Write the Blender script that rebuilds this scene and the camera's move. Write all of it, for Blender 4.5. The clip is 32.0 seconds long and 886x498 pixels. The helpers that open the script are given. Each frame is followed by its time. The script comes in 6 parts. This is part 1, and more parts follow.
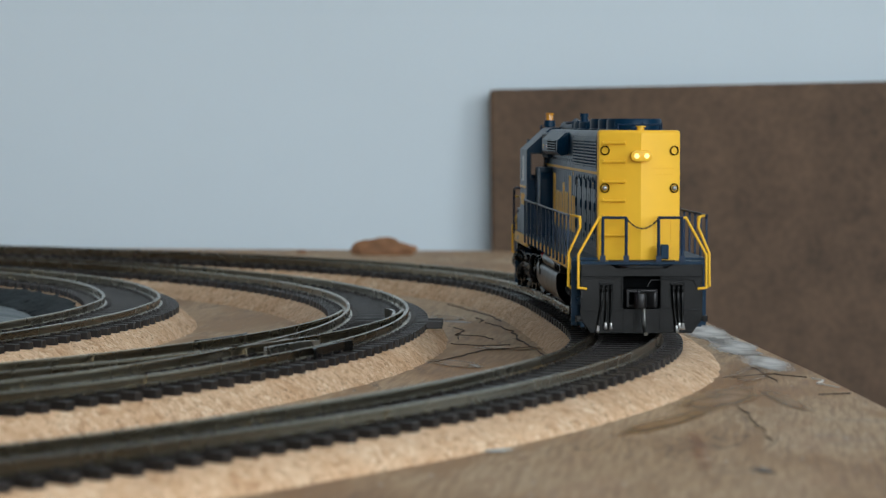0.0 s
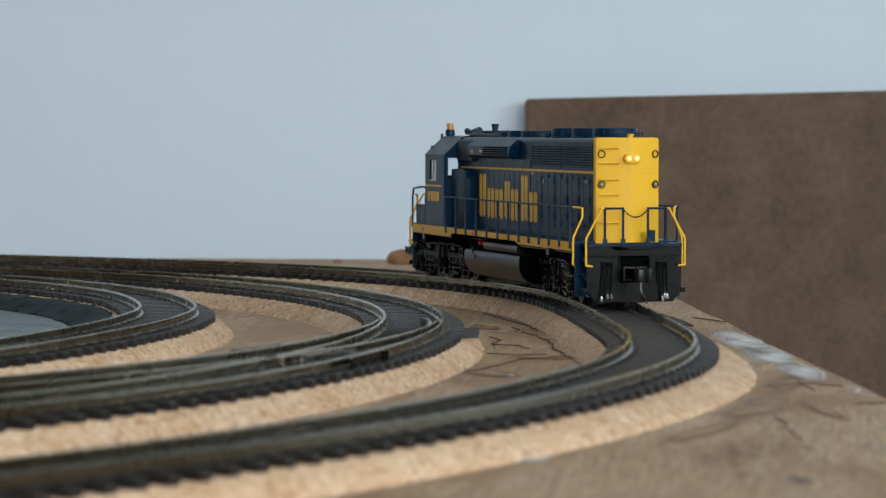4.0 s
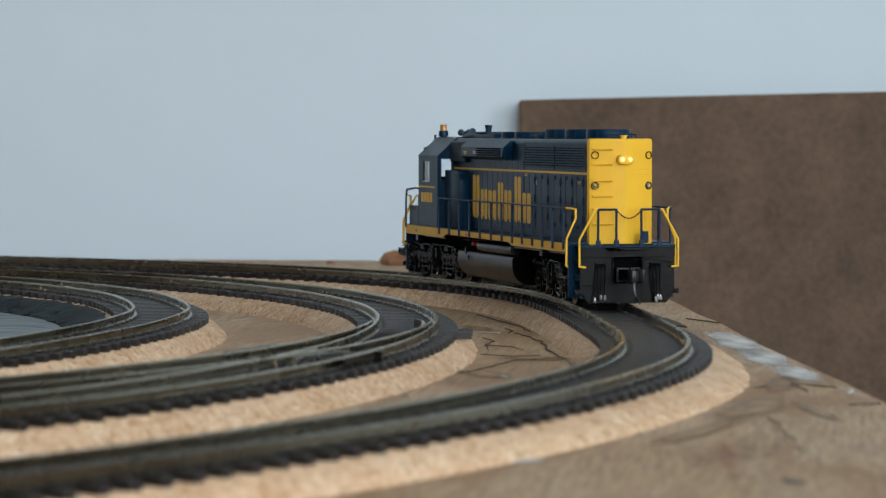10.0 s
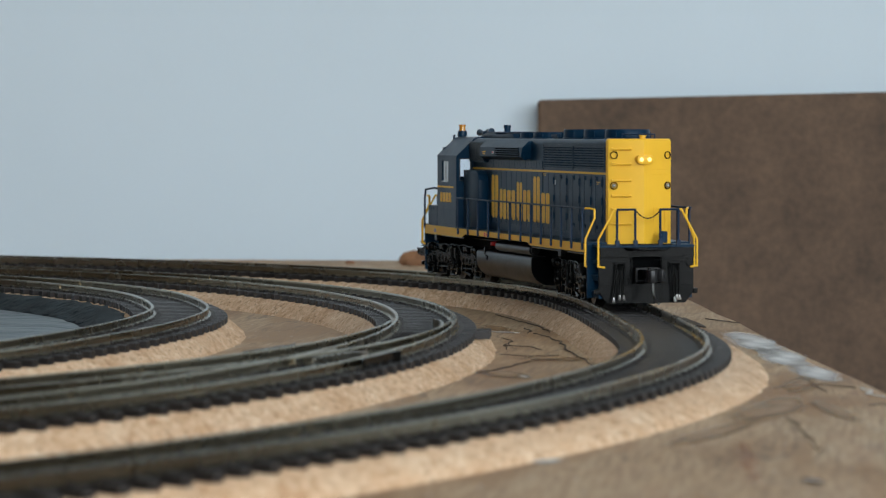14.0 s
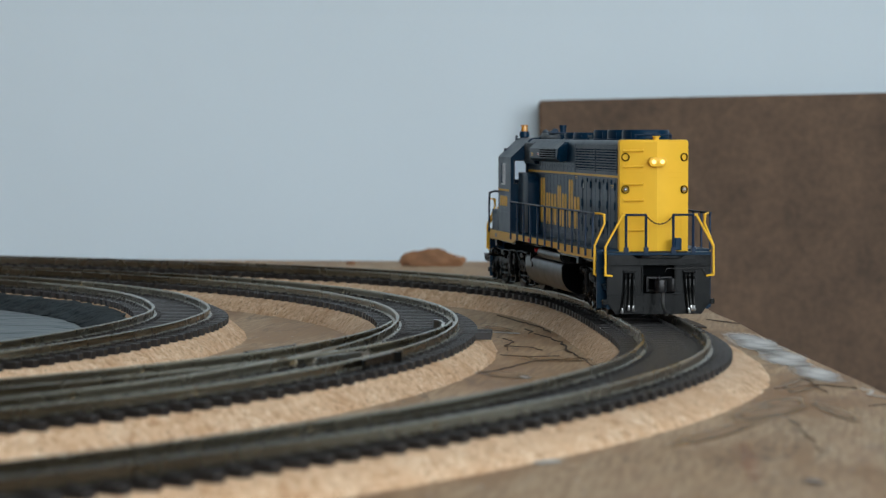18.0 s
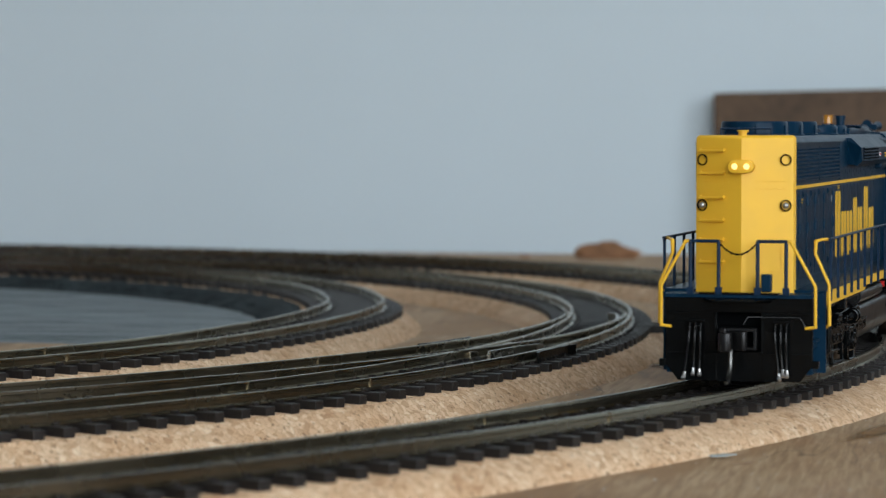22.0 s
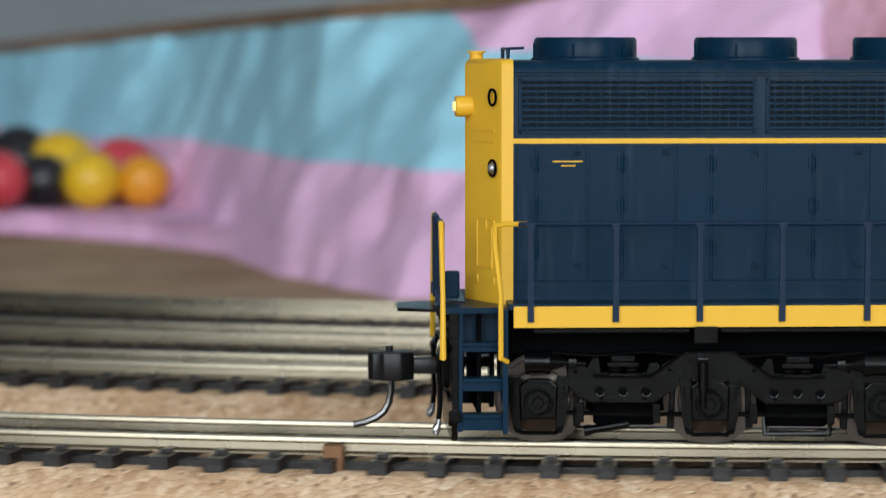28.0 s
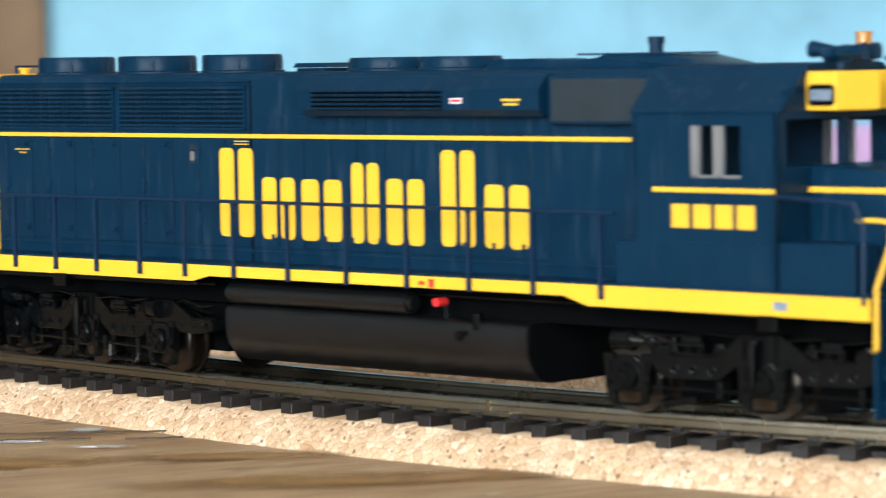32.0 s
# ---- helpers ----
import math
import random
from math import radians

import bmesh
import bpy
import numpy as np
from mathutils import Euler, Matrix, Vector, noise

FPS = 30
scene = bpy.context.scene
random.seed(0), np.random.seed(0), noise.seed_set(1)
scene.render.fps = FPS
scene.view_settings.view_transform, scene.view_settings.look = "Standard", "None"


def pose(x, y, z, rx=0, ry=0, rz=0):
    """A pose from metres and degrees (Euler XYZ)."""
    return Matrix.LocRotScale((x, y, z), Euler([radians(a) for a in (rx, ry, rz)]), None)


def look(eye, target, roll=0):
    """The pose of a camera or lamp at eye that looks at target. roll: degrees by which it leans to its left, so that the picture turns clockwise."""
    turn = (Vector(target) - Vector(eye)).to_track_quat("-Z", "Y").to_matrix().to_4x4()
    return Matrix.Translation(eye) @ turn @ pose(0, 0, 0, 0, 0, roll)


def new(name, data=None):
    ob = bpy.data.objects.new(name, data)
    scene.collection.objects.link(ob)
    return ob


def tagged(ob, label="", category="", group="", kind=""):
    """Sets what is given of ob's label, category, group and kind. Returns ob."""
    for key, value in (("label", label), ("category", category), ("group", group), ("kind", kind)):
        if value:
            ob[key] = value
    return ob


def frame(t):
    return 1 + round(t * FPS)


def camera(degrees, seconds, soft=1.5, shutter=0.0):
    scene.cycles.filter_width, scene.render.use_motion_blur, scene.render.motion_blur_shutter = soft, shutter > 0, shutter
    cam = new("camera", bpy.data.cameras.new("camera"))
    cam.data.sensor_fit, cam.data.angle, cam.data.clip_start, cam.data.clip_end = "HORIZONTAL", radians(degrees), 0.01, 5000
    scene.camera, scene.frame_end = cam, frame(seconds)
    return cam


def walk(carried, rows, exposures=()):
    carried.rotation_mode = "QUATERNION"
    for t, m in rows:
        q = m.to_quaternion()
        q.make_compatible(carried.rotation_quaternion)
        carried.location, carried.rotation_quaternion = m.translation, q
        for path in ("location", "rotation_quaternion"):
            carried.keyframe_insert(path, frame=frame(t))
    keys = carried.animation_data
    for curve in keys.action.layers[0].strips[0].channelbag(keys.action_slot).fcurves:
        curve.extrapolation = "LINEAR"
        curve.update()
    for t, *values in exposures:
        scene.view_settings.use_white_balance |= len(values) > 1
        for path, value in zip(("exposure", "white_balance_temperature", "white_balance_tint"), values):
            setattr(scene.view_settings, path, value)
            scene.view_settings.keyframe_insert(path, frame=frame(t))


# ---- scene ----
# HO-scale model railway on a plywood table; metres, table top at z = 0, rail tops at RAIL.
RAIL = 0.0095
CX, CY, RA = 0.8064, 0.6521, 0.6109
EYE = (0.0, 0.0, 0.0653)
cam = camera(16.81, 32.0, soft=1.2, shutter=0.35)


def aim(yaw, pitch, roll):
    return Matrix.Translation(EYE) @ pose(0, 0, 0, 90 + pitch, 0, yaw - 90) @ pose(0, 0, 0, 0, 0, -roll)


CAMERA = [
    (0.0, 6.31, -2.44, -0.12), (0.5, 6.28, -2.51, -0.12), (1.0, 6.78, -2.61, -0.10), (1.5, 6.86, -2.64, -0.10),
    (2.0, 7.00, -2.60, -0.08), (2.5, 7.08, -2.22, -0.04), (3.0, 7.02, -2.23, -0.01), (3.5, 7.02, -2.26, 0.0),
    (5.5, 6.88, -2.24, -0.02), (6.0, 6.87, -2.24, -0.01), (10.0, 6.87, -2.24, -0.01), (10.5, 6.92, -2.25, -0.02),
    (11.0, 7.18, -2.24, 0.0), (11.5, 7.20, -2.24, 0.0), (13.0, 7.23, -2.24, 0.0), (14.5, 7.23, -2.24, 0.0),
    (16.5, 7.24, -2.23, -0.01), (19.0, 7.25, -2.23, -0.02), (19.5, 7.28, -2.23, -0.01), (20.0, 7.53, -2.24, 0.0),
    (20.5, 7.84, -2.26, 0.04), (21.0, 8.85, -2.28, 0.05), (21.5, 9.87, -2.31, 0.04), (22.0, 10.58, -2.37, 0.0),
    (22.5, 11.11, -2.42, -0.03), (23.0, 12.11, -2.45, 0.0), (23.5, 13.11, -2.49, 0.03), (24.0, 14.84, -2.53, 0.0),
    (24.5, 17.50, -2.54, 0.04), (25.5, 23.9, -2.50, 0.0), (26.5, 30.49, -2.45, -0.04), (27.0, 34.36, -2.49, 0.0),
    (27.5, 38.74, -2.56, -0.02), (28.0, 43.50, -3.93, 0.02), (28.5, 48.08, -4.13, 0.15), (29.0, 52.43, -3.95, 0.50),
    (29.5, 55.67, -3.87, 0.50), (30.0, 57.40, -3.81, 0.58), (30.5, 59.25, -3.77, 0.62), (31.0, 61.89, -3.72, 0.78),
    (31.5, 62.52, -3.70, 0.90), (32.0, 62.50, -3.69, 0.92)]
EXPOSURES = [(0.0, -0.05), (1.2, -0.07), (2.6, 0.07), (17.2, 0.08), (18.6, -0.06), (22.5, -0.13), (23.6, -0.05), (24.5, -0.12), (26.5, -0.78), (27.5, -0.65), (28.2, -0.06), (30.0, 0.60), (32.0, 0.75)]
walk(cam, [(t, aim(a, b, c)) for t, a, b, c in CAMERA], EXPOSURES)

# ---- light: daylight through two large windows behind the camera ----
world = bpy.data.worlds.new("daylight")
scene.world = world
world.use_nodes = True
sky = world.node_tree.nodes.new("ShaderNodeTexSky")
sky.sky_type, sky.sun_disc = "NISHITA", False
sky.sun_elevation, sky.sun_rotation = radians(40), radians(200)
world.node_tree.nodes["Background"].inputs["Strength"].default_value = 0.10
world.node_tree.links.new(sky.outputs["Color"], world.node_tree.nodes["Background"].inputs["Color"])


def window_light(name, eye, target, wide, high, watts, colour):
    lamp = bpy.data.lights.new(name, "AREA")
    lamp.shape, lamp.size, lamp.size_y, lamp.energy, lamp.color = "RECTANGLE", wide, high, watts, colour
    ob = new(name, lamp)
    ob.matrix_world = look(eye, target)
    return ob


window_light("window_light_west", (-2.18, -0.95, 0.75), (0.6, -0.95, 0.45), 1.7, 1.3, 52, (0.895, 0.96, 1.005))
window_light("window_light_south", (-1.1, -2.08, 0.75), (-1.1, 0.6, 0.45), 1.6, 1.3, 40, (0.895, 0.96, 1.005))

# ---- materials ----
def material(name, colour, rough=0.5, metal=0.0, vary=0.12, scale=300.0, bump=0.0, bump_scale=900.0, stretch=(1, 1, 1), second=None, coat=0.0, per_object=0.0, gloss=0.5, depth=0.0006):
    m = bpy.data.materials.new(name)
    m.use_nodes = True
    nt = m.node_tree
    nodes, links = nt.nodes, nt.links
    bsdf = nodes["Principled BSDF"]
    bsdf.inputs["Roughness"].default_value, bsdf.inputs["Metallic"].default_value = rough, metal
    bsdf.inputs["Coat Weight"].default_value, bsdf.inputs["Specular IOR Level"].default_value = coat, gloss
    coord = nodes.new("ShaderNodeTexCoord")
    mapping = nodes.new("ShaderNodeMapping")
    mapping.inputs["Scale"].default_value = stretch
    links.new(coord.outputs["Object"], mapping.inputs["Vector"])
    big, fine = nodes.new("ShaderNodeTexNoise"), nodes.new("ShaderNodeTexNoise")
    big.inputs["Scale"].default_value, big.inputs["Detail"].default_value = scale * 0.2, 3
    fine.inputs["Scale"].default_value, fine.inputs["Detail"].default_value = scale, 5
    add = nodes.new("ShaderNodeMath")
    add.operation = "ADD"
    for n in (big, fine):
        links.new(mapping.outputs["Vector"], n.inputs["Vector"])
    links.new(big.outputs["Fac"], add.inputs[0])
    links.new(fine.outputs["Fac"], add.inputs[1])
    ramp = nodes.new("ShaderNodeMapRange")
    ramp.inputs["From Min"].default_value, ramp.inputs["From Max"].default_value = 0.65, 1.35
    links.new(add.outputs[0], ramp.inputs["Value"])
    mix = nodes.new("ShaderNodeMix")
    mix.data_type = "RGBA"
    dark = second or tuple(c * (1 - vary) for c in colour)
    light = colour if second else tuple(min(1, c * (1 + vary)) for c in colour)
    mix.inputs["A"].default_value, mix.inputs["B"].default_value = (*dark, 1), (*light, 1)
    links.new(ramp.outputs[0], mix.inputs["Factor"])
    out = mix.outputs["Result"]
    if per_object:
        info, shift, hsv = nodes.new("ShaderNodeObjectInfo"), nodes.new("ShaderNodeMapRange"), nodes.new("ShaderNodeHueSaturation")
        shift.inputs["To Min"].default_value, shift.inputs["To Max"].default_value = 1 - per_object, 1 + per_object
        links.new(info.outputs["Random"], shift.inputs["Value"])
        links.new(shift.outputs[0], hsv.inputs["Value"])
        links.new(out, hsv.inputs["Color"])
        out = hsv.outputs["Color"]
    links.new(out, bsdf.inputs["Base Color"])
    wear = nodes.new("ShaderNodeMapRange")
    wear.inputs["To Min"].default_value, wear.inputs["To Max"].default_value = max(0.03, rough - 0.08), min(1, rough + 0.08)
    links.new(fine.outputs["Fac"], wear.inputs["Value"])
    links.new(wear.outputs[0], bsdf.inputs["Roughness"])
    if bump:
        grain, node = nodes.new("ShaderNodeTexNoise"), nodes.new("ShaderNodeBump")
        grain.inputs["Scale"].default_value, grain.inputs["Detail"].default_value = bump_scale, 4
        node.inputs["Strength"].default_value, node.inputs["Distance"].default_value = bump, depth
        links.new(mapping.outputs["Vector"], grain.inputs["Vector"])
        links.new(grain.outputs["Fac"], node.inputs["Height"])
        links.new(node.outputs["Normal"], bsdf.inputs["Normal"])
    return m


def ramp_node(nodes, stops):
    r = nodes.new("ShaderNodeValToRGB")
    el = r.color_ramp.elements
    while len(el) > 1:
        el.remove(el[-1])
    el[0].position, el[0].color = stops[0][0], (*stops[0][1], 1)
    for p, c in stops[1:]:
        e = el.new(p)
        e.color = (*c, 1)
    return r


def mixed(nodes, links, a, b, factor, blend="MULTIPLY"):
    """Blend the colour b (a socket or a colour) over a by a factor (a socket or a number)."""
    m = nodes.new("ShaderNodeMix")
    m.data_type, m.blend_type = "RGBA", blend
    for name, value in (("A", a), ("B", b), ("Factor", factor)):
        if isinstance(value, (tuple, float, int)):
            m.inputs[name].default_value = (*value, 1) if isinstance(value, tuple) else value
        else:
            links.new(value, m.inputs[name])
    return m.outputs["Result"]


def noise_node(nodes, links, vector, scale, detail=4, distortion=0.0):
    n = nodes.new("ShaderNodeTexNoise")
    n.inputs["Scale"].default_value, n.inputs["Detail"].default_value, n.inputs["Distortion"].default_value = scale, detail, distortion
    links.new(vector, n.inputs["Vector"])
    return n.outputs["Fac"]


def cork_material():
    """Pressed cork: rounded pale granules, small dark pits between them."""
    m = bpy.data.materials.new("cork")
    m.use_nodes = True
    nodes, links = m.node_tree.nodes, m.node_tree.links
    bsdf = nodes["Principled BSDF"]
    bsdf.inputs["Roughness"].default_value, bsdf.inputs["Specular IOR Level"].default_value = 0.8, 0.35
    coord = nodes.new("ShaderNodeTexCoord").outputs["Object"]
    wob, add = nodes.new("ShaderNodeTexNoise"), nodes.new("ShaderNodeVectorMath")
    wob.inputs["Scale"].default_value = 700
    add.operation = "MULTIPLY_ADD"
    add.inputs[1].default_value = (0.0011, 0.0011, 0.0011)
    links.new(coord, wob.inputs["Vector"])
    links.new(wob.outputs["Color"], add.inputs[0])
    links.new(coord, add.inputs[2])
    bent = add.outputs[0]
    cell, edge, tiny = (nodes.new("ShaderNodeTexVoronoi") for _ in range(3))
    cell.inputs["Scale"].default_value = edge.inputs["Scale"].default_value = 680
    tiny.inputs["Scale"].default_value = 950
    edge.feature = "DISTANCE_TO_EDGE"
    for n in (cell, edge, tiny):
        links.new(bent, n.inputs["Vector"])
    sep, chance = nodes.new("ShaderNodeSeparateColor"), nodes.new("ShaderNodeSeparateColor")
    links.new(cell.outputs["Color"], sep.inputs[0])
    links.new(tiny.outputs["Color"], chance.inputs[0])
    tone = ramp_node(nodes, [(0.0, (0.54, 0.34, 0.20)), (0.14, (0.68, 0.46, 0.285)), (0.5, (0.75, 0.53, 0.345)), (0.80, (0.80, 0.59, 0.395)), (1.0, (0.86, 0.68, 0.49))])
    links.new(sep.outputs[0], tone.inputs["Fac"])
    # a dark hole at some of the smaller cells
    small, some, pit = nodes.new("ShaderNodeMapRange"), nodes.new("ShaderNodeMapRange"), nodes.new("ShaderNodeMath")
    small.inputs["From Min"].default_value, small.inputs["From Max"].default_value = 0.42, 0.24
    some.inputs["From Min"].default_value, some.inputs["From Max"].default_value = 0.80, 0.92
    pit.operation = "MULTIPLY"
    links.new(tiny.outputs["Distance"], small.inputs["Value"])
    links.new(chance.outputs[1], some.inputs["Value"])
    links.new(small.outputs[0], pit.inputs[0])
    links.new(some.outputs[0], pit.inputs[1])
    gap = ramp_node(nodes, [(0.0, (0.54, 0.40, 0.28)), (0.05, (1, 1, 1))])
    links.new(edge.outputs["Distance"], gap.inputs["Fac"])
    broad = ramp_node(nodes, [(0.35, (0.90, 0.84, 0.78)), (0.6, (1, 1, 1))])
    links.new(noise_node(nodes, links, coord, 60, 3), broad.inputs["Fac"])
    out = mixed(nodes, links, tone.outputs["Color"], gap.outputs["Color"], 0.8)
    out = mixed(nodes, links, out, broad.outputs["Color"], 1.0)
    out = mixed(nodes, links, out, (0.27, 0.155, 0.085), pit.outputs[0], "MIX")
    links.new(out, bsdf.inputs["Base Color"])
    hill_up, low = nodes.new("ShaderNodeMath"), nodes.new("ShaderNodeMath")
    hill_up.operation, low.operation = "MINIMUM", "SUBTRACT"
    hill_up.inputs[1].default_value = 0.3
    links.new(edge.outputs["Distance"], hill_up.inputs[0])
    links.new(hill_up.outputs[0], low.inputs[0])
    links.new(pit.outputs[0], low.inputs[1])
    bump = nodes.new("ShaderNodeBump")
    bump.inputs["Strength"].default_value, bump.inputs["Distance"].default_value = 0.55, 0.0009
    links.new(low.outputs[0], bump.inputs["Height"])
    links.new(bump.outputs["Normal"], bsdf.inputs["Normal"])
    return m


def plywood_material():
    """Old grey-tan plywood: fine fibres along the grain, soft weathering, orange varnish streaks, pale scuffs."""
    m = bpy.data.materials.new("weathered_plywood")
    m.use_nodes = True
    nodes, links = m.node_tree.nodes, m.node_tree.links
    bsdf = nodes["Principled BSDF"]
    coord = nodes.new("ShaderNodeTexCoord").outputs["Object"]
    def along(k, turn=-24):
        g = nodes.new("ShaderNodeMapping")
        g.inputs["Scale"].default_value, g.inputs["Rotation"].default_value = (1, k, 1), (0, 0, radians(turn))
        links.new(coord, g.inputs["Vector"])
        return g.outputs[0]
    fibre = noise_node(nodes, links, along(14), 55, 9, 0.5)
    tone = ramp_node(nodes, [(0.28, (0.31, 0.19, 0.10)), (0.46, (0.44, 0.30, 0.175)), (0.60, (0.53, 0.38, 0.235)), (0.78, (0.62, 0.475, 0.32))])
    links.new(fibre, tone.inputs["Fac"])
    grey = ramp_node(nodes, [(0.36, (0.70, 0.60, 0.52)), (0.47, (0.90, 0.84, 0.77)), (0.60, (1, 1, 1))])
    links.new(noise_node(nodes, links, along(2.2), 9, 5, 0.3), grey.inputs["Fac"])
    orange = nodes.new("ShaderNodeMapRange")
    orange.interpolation_type = "SMOOTHSTEP"
    orange.inputs["From Min"].default_value, orange.inputs["From Max"].default_value, orange.inputs["To Max"].default_value = 0.50, 0.64, 0.7
    links.new(noise_node(nodes, links, along(4.5), 13, 8, 0.4), orange.inputs["Value"])
    out = mixed(nodes, links, tone.outputs["Color"], grey.outputs["Color"], 1.0)
    out = mixed(nodes, links, out, (0.33, 0.185, 0.085), orange.outputs[0], "MIX")
    red = ramp_node(nodes, [(0.56, (0, 0, 0)), (0.72, (0.28, 0.28, 0.28))])
    links.new(noise_node(nodes, links, along(3.0, 10), 17, 7, 0.6), red.inputs["Fac"])
    out = mixed(nodes, links, out, (0.42, 0.22, 0.12), red.outputs["Color"], "MIX")
    split = ramp_node(nodes, [(0.485, (0, 0, 0)), (0.5, (0.75, 0.75, 0.75)), (0.515, (0, 0, 0))])
    veins = noise_node(nodes, links, along(5), 12, 9, 1.2)
    links.new(veins, split.inputs["Fac"])
    sparse = ramp_node(nodes, [(0.50, (0, 0, 0)), (0.60, (1, 1, 1))])
    links.new(noise_node(nodes, links, coord, 14, 3), sparse.inputs["Fac"])
    hair = mixed(nodes, links, split.outputs["Color"], sparse.outputs["Color"], 1.0)
    out = mixed(nodes, links, out, (0.13, 0.085, 0.055), hair, "MIX")
    smudge = ramp_node(nodes, [(0.62, (0, 0, 0)), (0.74, (0.32, 0.32, 0.32))])
    links.new(noise_node(nodes, links, coord, 33, 6), smudge.inputs["Fac"])
    out = mixed(nodes, links, out, (0.21, 0.17, 0.14), smudge.outputs["Color"], "MIX")
    scuff = ramp_node(nodes, [(0.66, (0, 0, 0)), (0.74, (0.8, 0.8, 0.8))])
    links.new(noise_node(nodes, links, along(5), 120, 6), scuff.inputs["Fac"])
    out = mixed(nodes, links, out, (0.60, 0.55, 0.48), scuff.outputs["Color"], "MIX")
    links.new(out, bsdf.inputs["Base Color"])
    gloss = nodes.new("ShaderNodeMapRange")
    gloss.inputs["To Min"].default_value, gloss.inputs["To Max"].default_value = 0.45, 0.85
    bsdf.inputs["Specular IOR Level"].default_value = 0.35
    links.new(fibre, gloss.inputs["Value"])
    links.new(gloss.outputs[0], bsdf.inputs["Roughness"])
    bump = nodes.new("ShaderNodeBump")
    bump.inputs["Strength"].default_value, bump.inputs["Distance"].default_value = 0.5, 0.0005
    links.new(fibre, bump.inputs["Height"])
    links.new(bump.outputs["Normal"], bsdf.inputs["Normal"])
    return m


CORK, PLY = cork_material(), plywood_material()
WALL = material("painted_wall", (0.67, 0.77, 0.835), 0.8, vary=0.03, scale=6, bump=0.08, bump_scale=300)
CEIL = material("ceiling_paint", (0.75, 0.75, 0.74), 0.9, vary=0.02, scale=4)
# invented dark finish for unseen walls: darkens rail reflections and cuts fill light
DARK_WALL = material("dark_unseen_wall", (0.10, 0.066, 0.042), 0.55, vary=0.25, scale=14, stretch=(6, 6, 1))
FLOOR = material("floor_boards", (0.20, 0.15, 0.11), 0.5, vary=0.2, scale=12, stretch=(1, 8, 1))
BOARD = material("hardboard", (0.112, 0.069, 0.042), 0.75, vary=0.38, scale=240, bump=0.4, bump_scale=500)
STEEL = material("nickel_silver_rail", (0.30, 0.26, 0.192), 0.27, 1.0, vary=0.16, scale=60, bump=0.015, bump_scale=300)
NICKEL = material("bright_nickel", (0.52, 0.50, 0.46), 0.28, 1.0, vary=0.1, scale=200)
TIE = material("brown_black_plastic", (0.016, 0.0135, 0.0130), 0.42, vary=0.25, scale=400, bump=0.3, bump_scale=1500, per_object=0.18, gloss=0.42)
BLUE = material("deep_blue_paint", (0.0025, 0.0222, 0.0490), 0.32, vary=0.10, scale=150, bump=0.03, bump_scale=2500, gloss=0.12)
BLUE_RAIL = material("blue_handrail_plastic", (0.005, 0.021, 0.052), 0.4, vary=0.08, scale=200, gloss=0.2)
# blue-black that paints the shade in the cells of the grille
GRILLE = material("grille_shade", (0.0014, 0.0048, 0.0085), 0.5, vary=0.2, gloss=0.1)
YELLOW = material("warm_yellow_paint", (0.87, 0.495, 0.034), 0.45, vary=0.05, scale=150, bump=0.04, bump_scale=2500, gloss=0.35)
BLACK = material("satin_black_plastic", (0.0020, 0.0025, 0.0028), 0.21, vary=0.25, scale=350, bump=0.06, bump_scale=2200, gloss=0.20)
MATT_BLACK = material("matt_black_plastic", (0.0045, 0.0045, 0.005), 0.75, vary=0.3, scale=120, gloss=0.08)
IRON = material("blackened_metal", (0.022, 0.022, 0.023), 0.34, 0.6, vary=0.25, scale=300)
SPLIT = material("dark_wood_split", (0.075, 0.050, 0.034), 0.9, vary=0.3)
STAIN = material("brown_varnish_stain", (0.38, 0.205, 0.07), 0.45, scale=60, bump=0.1, bump_scale=200, second=(0.44, 0.27, 0.13), gloss=0.4)
# near-black without sheen: shade of recesses put into the colour; also plain black parts
DARK = material("black_and_recess_shade", (0.0022, 0.0026, 0.003), 0.8, vary=0.2, gloss=0.03)
MESHGREY = material("filter_mesh_grey", (0.018, 0.028, 0.036), 0.5, vary=0.2, scale=900, bump=0.5, bump_scale=4000, gloss=0.25)
TANK = material("satin_black_tank", (0.0042, 0.0048, 0.0052), 0.33, vary=0.25, scale=200, gloss=0.5)
PIN = material("bare_steel_pin", (0.16, 0.16, 0.155), 0.3, 1.0, vary=0.15)
SILVER = material("bright_silver_paint", (0.46, 0.46, 0.46), 0.32, 0.8, vary=0.1)
WHEEL = material("browned_wheel_steel", (0.085, 0.072, 0.062), 0.34, 1.0, vary=0.2)
RED = material("red_paint", (0.75, 0.03, 0.03), 0.4, vary=0.05)
PLATE = material("grey_blue_plate", (0.20, 0.25, 0.32), 0.5, vary=0.3, scale=900)
WHITE = material("white_paint", (0.75, 0.76, 0.78), 0.5, vary=0.05)
AMBER = material("amber_lens", (0.50, 0.20, 0.012), 0.15, vary=0.1, coat=0.5)


def glass_material():
    m = bpy.data.materials.new("clear_window_plastic")
    m.use_nodes = True
    b = m.node_tree.nodes["Principled BSDF"]
    b.inputs["Base Color"].default_value = (0.95, 0.97, 1, 1)
    b.inputs["Roughness"].default_value, b.inputs["Transmission Weight"].default_value, b.inputs["IOR"].default_value = 0.03, 1.0, 1.1
    return m


def glow_material(name, colour, strength):
    m = bpy.data.materials.new(name)
    m.use_nodes = True
    b = m.node_tree.nodes["Principled BSDF"]
    b.inputs["Base Color"].default_value = b.inputs["Emission Color"].default_value = (*colour, 1)
    b.inputs["Emission Strength"].default_value = strength
    return m


